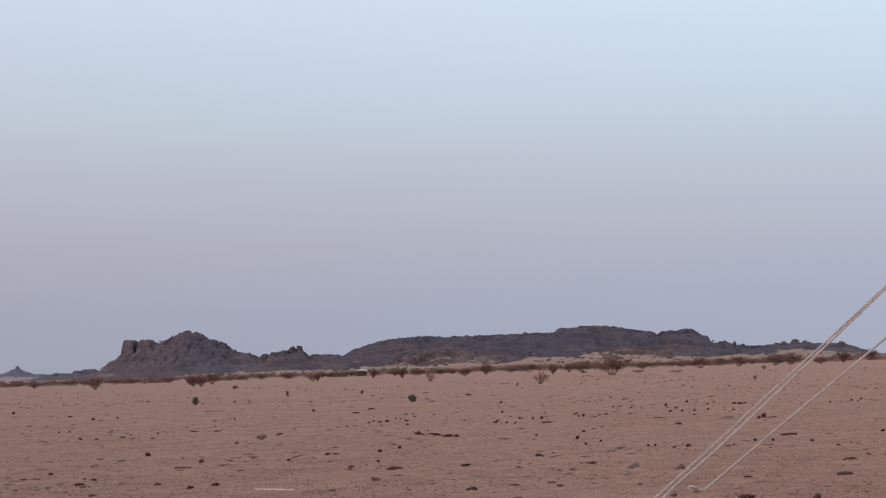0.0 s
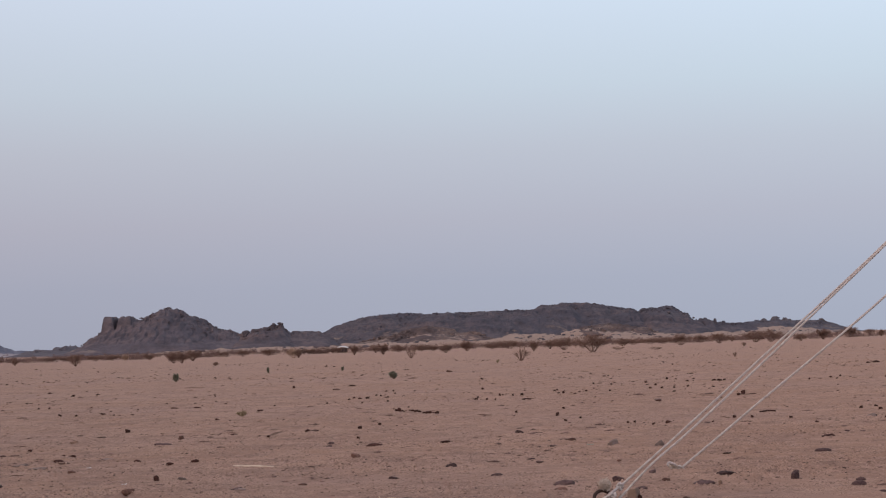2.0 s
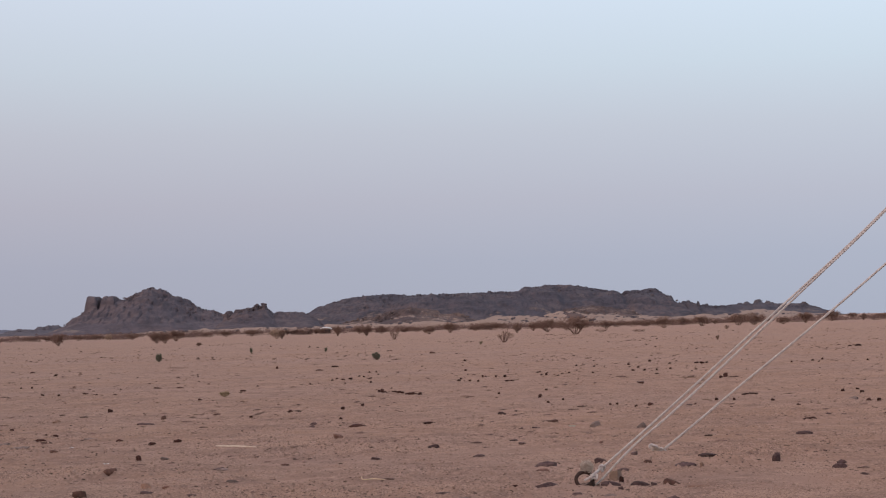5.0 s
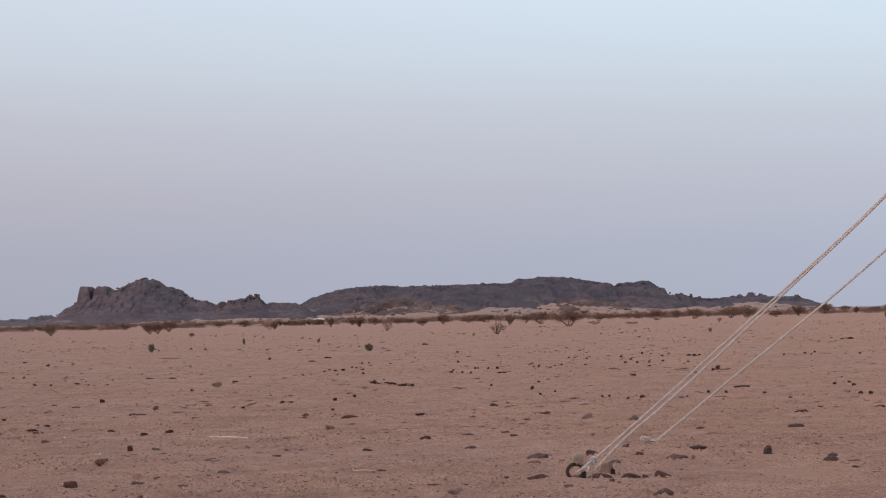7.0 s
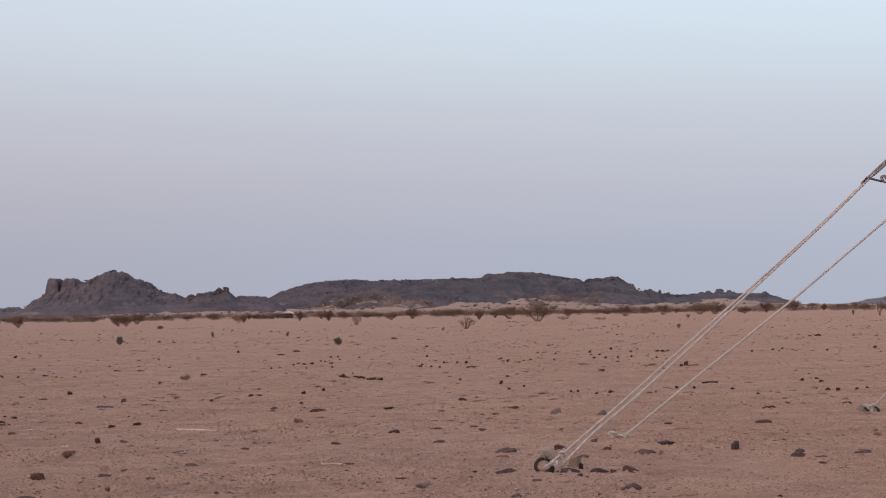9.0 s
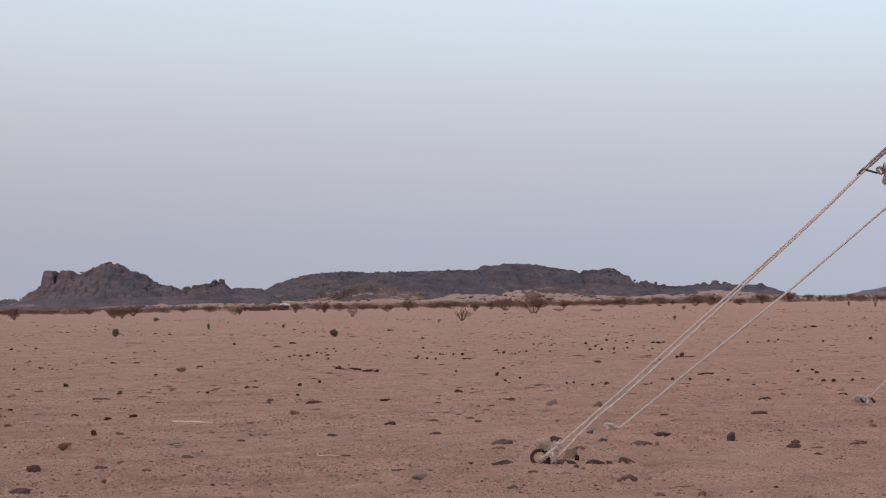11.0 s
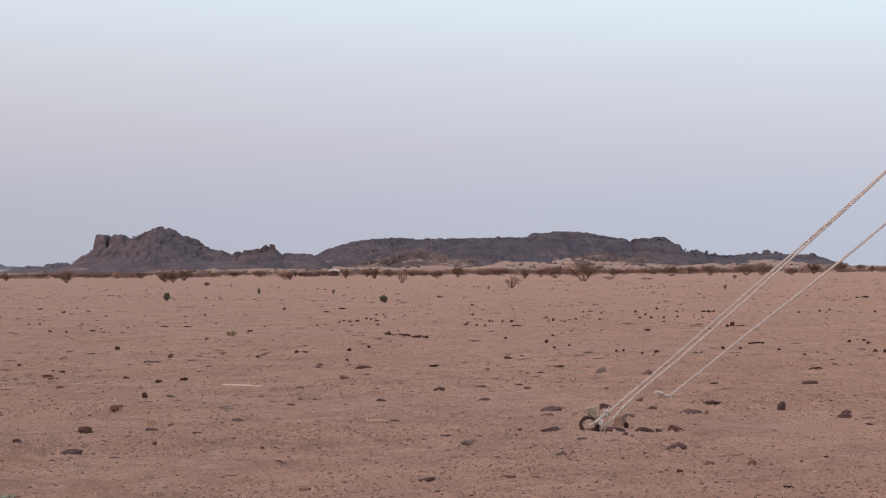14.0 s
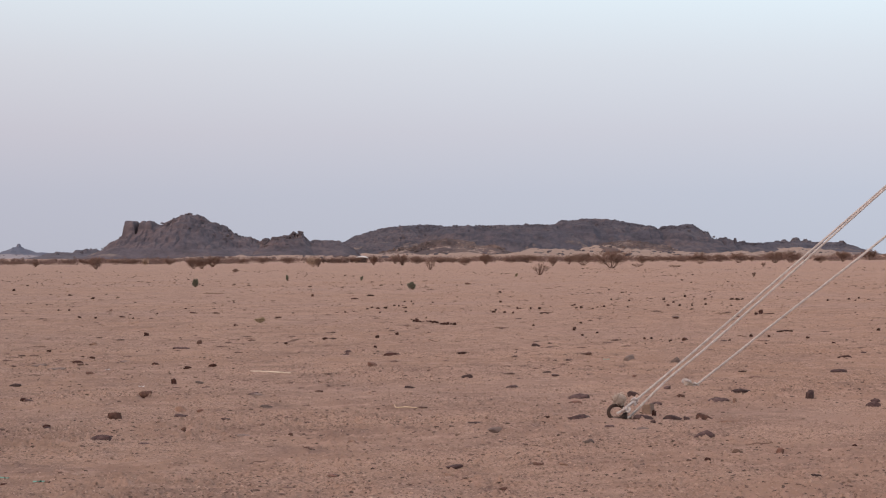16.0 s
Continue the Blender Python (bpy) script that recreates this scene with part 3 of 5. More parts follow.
def knot(middle, size, radius, seed, turns=3):
    rng, points = random.Random(seed), []
    turn = Euler((rng.uniform(0, 3), rng.uniform(0, 3), rng.uniform(0, 3))).to_matrix()
    for k in range(turns * 9 + 1):
        a = 2 * math.pi * k / (turns * 9) * (turns // 2 + 0.5)
        p = Vector((math.sin(a) + 2 * math.sin(2 * a), math.cos(a) - 2 * math.cos(2 * a), -1.6 * math.sin(3 * a)))
        points.append(Vector(middle) + turn @ p * size * 0.17 * rng.uniform(0.85, 1.15))
    return laid_rope(points, radius, radius * 5, 5, radius * 0.7)


def rope_thing(label, base):
    thing = new("guy_rope")
    thing.location = base
    return tagged(thing, label, "rope", "tent guy ropes")


def add(thing, name, shape, material, label="", smooth=True):
    me = shape.mesh(name, material, smooth)
    me.transform(Matrix.Translation(-Vector(thing.location)))
    return part(name, me, thing, label)


RR = 0.0057
RING = Vector((0.846, 8.567, 0.000)) + Vector((0, 0.01, 0.030))
TOP_A = Vector((2.453, 8.470, 1.411))
FOOT_A = Vector((0.948, 8.620, 0.087))
FOOT_A2 = Vector((0.922, 8.600, 0.015))

# ring of the iron stake, half sunk in the sand
stake = new("iron_stake")
stake.location = (RING.x, RING.y, 0)
s = Shape()
ring_line = [RING + Vector((math.cos(a) * 0.041, math.cos(a) * 0.012 + math.sin(a) * 0.006, math.sin(a) * 0.035)) for a in [2 * math.pi * k / 28 for k in range(29)]]
s.tube(ring_line, [0.0092] * 29, 8, False)
add(stake, "ring", s, M_IRON)
s = Shape().tube([RING + Vector((0.046, 0.012, -0.10)), RING + Vector((0.044, 0.012, 0.004))], [0.009, 0.009], 8)
add(stake, "shank", s, M_IRON)
tagged(stake, "dark rusty iron ring stake driven into the sand", "tent stake", "tent stakes")

rope_a = rope_thing("doubled twisted cream guy rope tied to an iron ring", RING)
way_a = (TOP_A - FOOT_A).normalized()
END_A = TOP_A + way_a * 1.05
LINE_A = [RING + Vector((0.03, 0.0, 0.0)), FOOT_A, (1.246, 8.600, 0.338), (1.630, 8.565, 0.672), (1.938, 8.535, 0.938), (2.215, 8.500, 1.184), TOP_A]
LINE_A2 = [FOOT_A2 + Vector((-0.03, 0.0, -0.02)), FOOT_A2, (1.094, 8.590, 0.185), (1.281, 8.575, 0.339), (1.626, 8.545, 0.643), (1.921, 8.515, 0.911), (2.216, 8.485, 1.179), TOP_A + Vector((0.002, -0.013, -0.002))]
add(rope_a, "strand", laid_rope(LINE_A, RR, 0.042), M_ROPE)
add(rope_a, "strand", laid_rope(LINE_A2, RR, 0.042), M_ROPE)
for k, (dx, dy, dz) in enumerate(((-0.004, -0.004, 0.006), (0.003, -0.010, -0.003), (0.004, 0.008, -0.007))):
    off = Vector((dx, dy, dz))
    add(rope_a, "strand", laid_rope([TOP_A + off * 0.5, TOP_A + way_a * 0.05 + off * 0.9, END_A + off * 2.2], RR * 1.05, 0.036), M_GREY_ROPE)
add(rope_a, "knot", knot(FOOT_A + Vector((-0.010, -0.008, -0.006)), 0.036, RR * 0.9, 5), M_ROPE)
add(rope_a, "knot", knot(RING + Vector((0.046, -0.008, 0.012)), 0.034, RR * 0.95, 15, 4), M_ROPE)
add(rope_a, "wrapping", laid_rope([RING + Vector((0.0, -0.016, -0.004)), RING + Vector((0.030, -0.012, 0.012)), RING + Vector((0.052, -0.006, 0.030)), FOOT_A], RR * 1.15, 0.03), M_ROPE)
add(rope_a, "frayed_end", fray(RING + Vector((0.015, 0.012, 0.058)), 0.058, 800, 4), M_FRAY, "pale unravelled rope fibres")
s = Shape().tube([TOP_A + Vector((-0.012, -0.01, 0.004)), TOP_A + Vector((0.022, -0.014, -0.004)), TOP_A + Vector((0.064, -0.014, -0.016))], [0.006, 0.0055, 0.005], 6)
slider = add(rope_a, "slider", s, M_STEEL, "dull steel tension slider")
s = Shape()
s.tube([Vector((math.cos(a) * 0.012 - 0.013, -0.012, math.sin(a) * 0.007 - 0.006 + math.cos(a) * 0.009)) for a in [2 * math.pi * k / 20 for k in range(21)]], [0.0028] * 21, 6, False)
s.v = [tuple(Vector(v) + TOP_A - Vector(rope_a.location)) for v in s.v]
part("ring", s.mesh("ring", M_STEEL, True), slider, "small steel ring")
add(rope_a, "tail_knot", knot(TOP_A + Vector((0.092, -0.012, 0.004)), 0.052, RR * 0.95, 8), M_GREY_ROPE)
tail = TOP_A + Vector((0.096, -0.012, -0.004))
add(rope_a, "tail", laid_rope([tail, tail + Vector((0.012, 0.0, -0.022)), tail + Vector((0.004, 0.004, -0.048)), tail + Vector((0.008, 0.0, -0.066))], RR * 2.1, 0.05), M_CLOTH, "brown hanging tail of rope")

# second rope
FOOT_B = Vector((1.538, 10.650, 0.009))
TOP_B = Vector((3.130, 10.450, 1.300))
rope_b = rope_thing("single twisted cream guy rope knotted to a buried stake", (FOOT_B.x, FOOT_B.y, 0))
add(rope_b, "strand", laid_rope([FOOT_B, (1.806, 10.630, 0.221), (2.011, 10.600, 0.388), (2.559, 10.530, 0.821), TOP_B, TOP_B + (TOP_B - FOOT_B).normalized() * 0.7], RR * 1.25, 0.045), M_ROPE)
add(rope_b, "knot", knot(FOOT_B + Vector((-0.012, 0, -0.002)), 0.034, RR, 12), M_ROPE)
add(rope_b, "frayed_end", fray((FOOT_B.x - 0.052, FOOT_B.y, 0.014), 0.048, 420, 14), M_FRAY, "pale unravelled rope fibres")
add(rope_b, "knot", knot((FOOT_B.x - 0.062, FOOT_B.y, 0.024), 0.046, RR * 1.1, 33, 4), M_ROPE)
add(rope_b, "loop", laid_rope([FOOT_B + Vector((-0.03, 0.01, 0.0)), FOOT_B + Vector((-0.04, 0.01, -0.03)), FOOT_B + Vector((0.0, 0.01, -0.05)), FOOT_B + Vector((0.02, 0.01, -0.02)), FOOT_B], RR, 0.03), M_ROPE)

# third rope
FOOT_C = Vector((3.749, 12.900, 0.048))
TOP_C = Vector((3.856, 12.850, 0.166))
rope_c = rope_thing("twisted guy rope with a bulky weathered knot", (FOOT_C.x, FOOT_C.y, 0))
add(rope_c, "strand", laid_rope([FOOT_C, TOP_C, TOP_C + (TOP_C - FOOT_C).normalized() * 2.2], RR * 1.15, 0.04), M_ROPE)
add(rope_c, "knot", knot(FOOT_C + Vector((-0.040, 0, -0.030)), 0.080, RR * 1.3, 21, 4), M_ROPE)
add(rope_c, "frayed_end", fray((FOOT_C.x - 0.095, FOOT_C.y, 0.022), 0.06, 260, 24), M_ROPE, "dusty unravelled rope fibres")
s = Shape()
s.tube([Vector((FOOT_C.x - 0.09, FOOT_C.y - 0.03, 0.030)), Vector((FOOT_C.x - 0.07, FOOT_C.y - 0.04, 0.01)), Vector((FOOT_C.x - 0.065, FOOT_C.y, -0.03))], [0.010, 0.010, 0.010], 7)
s.tube([Vector((FOOT_C.x - 0.01, FOOT_C.y - 0.03, 0.035)), Vector((FOOT_C.x + 0.012, FOOT_C.y - 0.04, 0.01)), Vector((FOOT_C.x + 0.02, FOOT_C.y, -0.03))], [0.010, 0.010, 0.010], 7)
add(rope_c, "hook", s, M_IRON, "dark iron stake hooks")


# ---- stones ----
def stone(x, y, w, d, h, tone, seed, lean=None):
    """A cut and worn stone, widest where it meets the sand; lean: how much its top rises to one end."""
    rng = random.Random(seed * 7 + 3)
    bm = bmesh.new()
    bmesh.ops.create_icosphere(bm, subdivisions=4 if w > 0.06 else 3, radius=1.0)
    square, half = rng.uniform(0.55, 0.85) if h / w > 0.45 else rng.uniform(0.85, 1.2), Vector((w / 2, d / 2, h * 0.75))
    for v in bm.verts:
        v.co = Vector([math.copysign(abs(c) ** square, c) * e for c, e in zip(v.co, half)])
    planes = []
    for k in range(15):
        n = Vector((rng.gauss(0, 1), rng.gauss(0, 1), rng.gauss(0.25, 1))).normalized()
        reach = max(v.co.dot(n) for v in bm.verts)
        planes.append((n, reach * rng.uniform(0.66, 0.9)))
    a = rng.uniform(0.35, 0.85)
    if h / w > 0.5:
        for k in range(4):
            n = Vector((math.cos(a + k * 1.571), math.sin(a + k * 1.571), rng.uniform(-0.1, 0.2))).normalized()
            planes.append((n, max(v.co.dot(n) for v in bm.verts) * rng.uniform(0.6, 0.72)))
    off = Vector((seed * 3.1, seed * 1.7, 0))
    for v in bm.verts:
        for n, reach in planes:
            over = v.co.dot(n) - reach
            if over > 0:
                v.co -= n * over * 0.96
        q = v.co / w
        v.co += v.co.normalized() * w * (0.035 * noise.noise(q * 4 + off) + 0.018 * noise.noise(q * 11 + off) + 0.008 * noise.noise(q * 27 + off))
    lo = [min(v.co[i] for v in bm.verts) for i in range(3)]
    hi = [max(v.co[i] for v in bm.verts) for i in range(3)]
    slope, wedge = rng.uniform(0.1, 0.42 if h < 0.7 * w else 0.2) * rng.choice((-1, 1)), rng.uniform(-0.3, 0.3)
    slope = slope if lean is None else lean
    base = 0.46 if h < 0.7 * w else 0.3
    for v in bm.verts:
        q = [(v.co[i] - lo[i]) / (hi[i] - lo[i]) for i in range(3)]
        u = 2 * q[0] - 1
        v.co = ((q[0] - 0.5) * w, (q[1] - 0.5) * d * (1 + wedge * u), (q[2] - base) * h / (1 - base) * ((1 - 0.5 * abs(slope) + slope * u) / (1 + 0.4 * abs(slope)) if q[2] > base else 1))
    me = bpy.data.meshes.new("stone")
    bm.to_mesh(me)
    bm.free()
    me.materials.append(STONE[tone])
    ob = new("stone", me)
    front = max(top_z(x + k * w, y - 0.5 * d - far) - 0.1 * far for k in (-0.4, -0.2, 0, 0.2, 0.4) for far in (0.0, 0.015, 0.03, 0.05))
    ob.matrix_world = pose(x, y, max(ground_z(x, y), top_z(x, y) - 0.1 * h, front - 0.28 * h), 0, 0, rng.uniform(-10, 10) if lean is None else 0)
    words = STONE_WORDS[tone]
    if h > 0.9 * w:
        words = "upright " + words.replace("lying on", "standing in")
    elif w > 0.09 and h < 0.32 * w:
        words = "broad flat " + words
    return tagged(ob, words, "stone", "stones on the sand")


stone(-1.630, 8.668, 0.073, 0.055, 0.041, "brown", 1, -0.08)
stone(-1.504, 7.659, 0.098, 0.054, 0.036, "slate", 2, 0.42)
stone(-1.480, 7.762, 0.029, 0.016, 0.011, "slate", 3)
stone(-1.832, 8.082, 0.040, 0.022, 0.014, "dark", 4)
stone(-2.362, 9.851, 0.043, 0.027, 0.021, "dark", 5)
stone(-2.312, 9.772, 0.049, 0.027, 0.018, "slate", 6)
stone(-2.701, 11.041, 0.076, 0.042, 0.019, "slate", 7)
stone(-1.702, 9.972, 0.081, 0.045, 0.027, "brown", 308, 0.35)
stone(-1.712, 11.113, 0.038, 0.034, 0.042, "dark", 9)
stone(-1.369, 9.119, 0.063, 0.043, 0.033, "rust", 10)
stone(-1.315, 8.767, 0.079, 0.044, 0.017, "slate", 11)
stone(-1.680, 12.745, 0.068, 0.037, 0.027, "dark", 12)
stone(-1.829, 12.502, 0.059, 0.032, 0.023, "dark", 13)
stone(-2.133, 12.978, 0.061, 0.033, 0.024, "dark", 14)
stone(-2.783, 13.312, 0.083, 0.046, 0.015, "dark", 15)
stone(-1.103, 10.151, 0.067, 0.037, 0.014, "slate", 16)
stone(-0.881, 7.716, 0.067, 0.037, 0.012, "grey", 17)
stone(-0.937, 9.260, 0.069, 0.038, 0.016, "grey", 18)
stone(-1.561, 6.210, 0.027, 0.015, 0.007, "dark", 19)
stone(-1.556, 11.151, 0.063, 0.035, 0.020, "grey", 20)
stone(-0.511, 12.590, 0.071, 0.050, 0.039, "brown", 21)
stone(0.156, 11.597, 0.076, 0.042, 0.022, "slate", 22)
stone(-0.212, 10.674, 0.057, 0.031, 0.016, "slate", 23)
stone(0.151, 8.305, 0.073, 0.040, 0.008, "slate", 24)
stone(0.227, 7.906, 0.074, 0.041, 0.017, "grey", 25)
stone(0.508, 8.593, 0.035, 0.019, 0.010, "dark", 26)
stone(0.040, 6.612, 0.066, 0.036, 0.012, "slate", 27)
stone(0.420, 10.727, 0.080, 0.044, 0.015, "slate", 28)
stone(0.200, 5.994, 0.037, 0.021, 0.012, "brown", 29)
stone(0.337, 5.727, 0.043, 0.024, 0.012, "slate", 30)
stone(-0.407, 6.388, 0.040, 0.022, 0.008, "brown", 31)
stone(1.394, 13.173, 0.082, 0.073, 0.057, "grey", 32, 0.35)
stone(1.720, 13.001, 0.069, 0.059, 0.046, "grey", 33, 0.3)
stone(3.067, 13.419, 0.117, 0.065, 0.034, "dark", 34)
stone(2.639, 11.706, 0.113, 0.060, 0.026, "slate", 35)
stone(2.016, 9.654, 0.048, 0.041, 0.060, "slate", 36, 0.2)
stone(1.725, 10.162, 0.119, 0.065, 0.026, "slate", 37, -0.25)
stone(1.494, 9.510, 0.116, 0.064, 0.021, "slate", 38, 0.05)
stone(1.564, 9.415, 0.021, 0.019, 0.024, "rust", 39)
stone(2.335, 9.481, 0.056, 0.031, 0.023, "slate", 40)
stone(2.247, 9.173, 0.080, 0.044, 0.027, "slate", 41, 0.1)
stone(1.335, 10.476, 0.044, 0.031, 0.024, "slate", 42)
stone(1.313, 9.714, 0.055, 0.030, 0.020, "brown", 43)
stone(1.062, 9.830, 0.068, 0.037, 0.027, "slate", 44)
stone(1.134, 9.378, 0.070, 0.039, 0.022, "slate", 45)
# added dark piece that gives the tan block its dark right side
stone(1.049, 8.746, 0.024, 0.021, 0.037, "dark", 46)
stone(0.977, 8.566, 0.099, 0.054, 0.027, "slate", 47, -0.2)
stone(1.113, 8.559, 0.102, 0.056, 0.027, "slate", 48, -0.3)
stone(1.178, 8.498, 0.032, 0.023, 0.018, "slate", 49)
stone(1.272, 8.548, 0.088, 0.051, 0.038, "brown", 350, -0.5)
stone(1.374, 8.359, 0.112, 0.062, 0.012, "rust", 51)
stone(1.127, 7.598, 0.092, 0.051, 0.035, "slate", 352, 0.42)
stone(0.998, 8.362, 0.029, 0.016, 0.012, "slate", 53)
stone(0.909, 8.074, 0.068, 0.037, 0.016, "grey", 54)
stone(1.350, 7.038, 0.033, 0.030, 0.025, "brown", 55)
stone(1.011, 6.722, 0.025, 0.016, 0.012, "dark", 56)
stone(1.335, 6.292, 0.043, 0.024, 0.010, "slate", 57)
stone(1.181, 7.045, 0.051, 0.028, 0.018, "rust", 58)
stone(0.748, 9.747, 0.128, 0.070, 0.034, "slate", 59, 0.1)
stone(0.705, 9.424, 0.077, 0.042, 0.019, "brown", 60)
stone(0.668, 8.577, 0.139, 0.076, 0.036, "slate", 361, 0.38)
stone(0.505, 8.593, 0.032, 0.018, 0.010, "dark", 62)
stone(0.776, 8.219, 0.046, 0.025, 0.009, "slate", 63)
stone(0.618, 7.522, 0.054, 0.030, 0.017, "grey", 64)
stone(1.130, 13.812, 0.082, 0.045, 0.018, "brown", 65)
stone(0.814, 15.438, 0.080, 0.044, 0.029, "slate", 66)
stone(2.238, 16.226, 0.056, 0.045, 0.036, "dark", 67)
stone(2.088, 16.150, 0.034, 0.028, 0.022, "dark", 68)
stone(1.394, 18.703, 0.034, 0.031, 0.029, "dark", 69)
stone(2.978, 16.950, 0.036, 0.032, 0.029, "dark", 70)
stone(3.512, 18.028, 0.169, 0.093, 0.020, "dark", 71)
stone(-1.134, 16.677, 0.063, 0.043, 0.035, "dark", 72)
stone(-0.646, 17.076, 0.041, 0.037, 0.031, "dark", 73)
stone(-0.462, 17.410, 0.034, 0.030, 0.024, "dark", 74)
stone(-0.596, 15.287, 0.028, 0.025, 0.023, "dark", 75)
stone(-1.444, 16.061, 0.029, 0.026, 0.022, "dark", 76)
stone(-0.804, 14.598, 0.073, 0.040, 0.027, "slate", 77)
stone(-0.790, 14.180, 0.058, 0.032, 0.022, "slate", 78)
stone(-0.414, 14.132, 0.181, 0.099, 0.026, "dark", 79)
stone(0.147, 14.213, 0.089, 0.049, 0.016, "dark", 80)
stone(-0.351, 21.081, 0.045, 0.032, 0.026, "dark", 81)
stone(-0.318, 21.170, 0.045, 0.040, 0.039, "dark", 82)
stone(-0.274, 20.897, 0.051, 0.040, 0.032, "dark", 83)
stone(-0.240, 20.889, 0.038, 0.032, 0.026, "dark", 84)
stone(-0.185, 20.704, 0.038, 0.024, 0.019, "dark", 85)
stone(-0.151, 20.703, 0.050, 0.032, 0.025, "dark", 86)
stone(-0.111, 20.615, 0.056, 0.039, 0.032, "dark", 87)
stone(-0.071, 20.608, 0.044, 0.035, 0.028, "dark", 88)
stone(-0.024, 20.427, 0.037, 0.023, 0.019, "dark", 89)
stone(0.015, 20.345, 0.049, 0.039, 0.031, "dark", 90)
stone(0.048, 20.424, 0.043, 0.039, 0.031, "dark", 91)
stone(0.087, 20.329, 0.031, 0.023, 0.019, "dark", 92)
stone(0.126, 20.280, 0.049, 0.039, 0.031, "dark", 93)
stone(-0.392, 21.447, 0.026, 0.023, 0.020, "dark", 94)
stone(-0.221, 22.388, 0.027, 0.024, 0.021, "dark", 95)
stone(-1.130, 26.041, 0.039, 0.035, 0.028, "dark", 96)
stone(-1.096, 26.873, 0.049, 0.031, 0.025, "dark", 97)
stone(-0.979, 26.294, 0.072, 0.045, 0.037, "dark", 98)
stone(-0.878, 26.556, 0.064, 0.046, 0.037, "dark", 99)
stone(-0.889, 24.711, 0.030, 0.027, 0.023, "dark", 100)
stone(-0.782, 28.024, 0.043, 0.032, 0.026, "dark", 101)
stone(-0.592, 26.791, 0.081, 0.045, 0.025, "dark", 102)
stone(-0.701, 27.697, 0.034, 0.030, 0.026, "dark", 103)
stone(-0.535, 24.901, 0.030, 0.027, 0.023, "dark", 104)
stone(-0.671, 30.393, 0.037, 0.033, 0.028, "dark", 105)
stone(-0.560, 30.743, 0.028, 0.025, 0.024, "dark", 106)
stone(-1.401, 25.042, 0.030, 0.027, 0.023, "dark", 107)
stone(-1.292, 25.275, 0.031, 0.024, 0.020, "dark", 108)
stone(0.598, 24.593, 0.045, 0.025, 0.015, "dark", 109)
stone(0.712, 24.701, 0.052, 0.033, 0.027, "dark", 110)
stone(0.759, 25.455, 0.039, 0.029, 0.024, "dark", 111)
stone(0.854, 24.432, 0.037, 0.028, 0.023, "dark", 112)
stone(0.962, 24.174, 0.029, 0.026, 0.030, "dark", 113)
stone(1.087, 25.664, 0.031, 0.028, 0.040, "dark", 114)
stone(1.140, 25.925, 0.031, 0.028, 0.024, "dark", 115)
stone(1.290, 25.899, 0.031, 0.028, 0.032, "dark", 116)
stone(1.414, 25.747, 0.047, 0.039, 0.032, "dark", 117)
stone(1.387, 24.126, 0.136, 0.075, 0.022, "dark", 118)
stone(1.021, 19.880, 0.030, 0.027, 0.024, "dark", 119)
stone(0.972, 29.709, 0.045, 0.041, 0.037, "dark", 120)
stone(1.427, 19.063, 0.040, 0.036, 0.029, "dark", 121)
stone(1.384, 17.443, 0.032, 0.027, 0.021, "dark", 122)
stone(1.562, 17.800, 0.027, 0.024, 0.022, "dark", 123)
stone(1.901, 16.560, 0.025, 0.023, 0.020, "dark", 124)
stone(1.951, 16.444, 0.025, 0.022, 0.018, "dark", 125)
stone(2.085, 27.815, 0.042, 0.037, 0.030, "dark", 126)
stone(2.063, 26.185, 0.048, 0.040, 0.032, "dark", 127)
stone(2.358, 26.848, 0.041, 0.031, 0.025, "dark", 128)
stone(2.487, 27.125, 0.041, 0.036, 0.029, "dark", 129)
stone(2.195, 25.745, 0.047, 0.030, 0.024, "dark", 130)
stone(2.832, 26.910, 0.033, 0.029, 0.025, "dark", 131)
stone(3.226, 30.362, 0.037, 0.033, 0.028, "dark", 132)
stone(2.992, 31.189, 0.038, 0.034, 0.029, "dark", 133)
stone(3.879, 30.812, 0.056, 0.047, 0.038, "dark", 134)
stone(4.551, 32.982, 0.050, 0.045, 0.046, "dark", 135)
stone(3.829, 29.149, 0.044, 0.039, 0.032, "dark", 136)
stone(3.539, 27.547, 0.058, 0.037, 0.030, "dark", 137)
stone(3.712, 27.515, 0.042, 0.037, 0.030, "dark", 138)
stone(3.902, 27.477, 0.033, 0.030, 0.026, "dark", 139)
stone(4.611, 30.853, 0.056, 0.035, 0.029, "dark", 140)
stone(4.155, 27.749, 0.042, 0.037, 0.030, "dark", 141)
stone(5.072, 30.763, 0.093, 0.051, 0.033, "dark", 142)
stone(5.136, 30.554, 0.093, 0.051, 0.038, "dark", 143)
stone(5.245, 30.725, 0.056, 0.047, 0.038, "dark", 144)
stone(2.908, 21.938, 0.082, 0.045, 0.028, "dark", 145)
stone(3.159, 16.996, 0.026, 0.023, 0.021, "dark", 146)
stone(3.432, 16.507, 0.035, 0.032, 0.025, "dark", 147)
stone(3.486, 15.648, 0.038, 0.024, 0.019, "dark", 148)
stone(2.856, 15.511, 0.024, 0.018, 0.014, "dark", 149)
stone(4.192, 23.209, 0.042, 0.036, 0.029, "dark", 150)
stone(4.065, 22.787, 0.035, 0.026, 0.021, "dark", 151)
stone(4.262, 23.001, 0.172, 0.095, 0.016, "dark", 152)
stone(-4.776, 23.054, 0.028, 0.025, 0.021, "dark", 153)
stone(-5.667, 26.530, 0.032, 0.029, 0.029, "dark", 154)
stone(-5.836, 26.558, 0.032, 0.029, 0.025, "dark", 155)
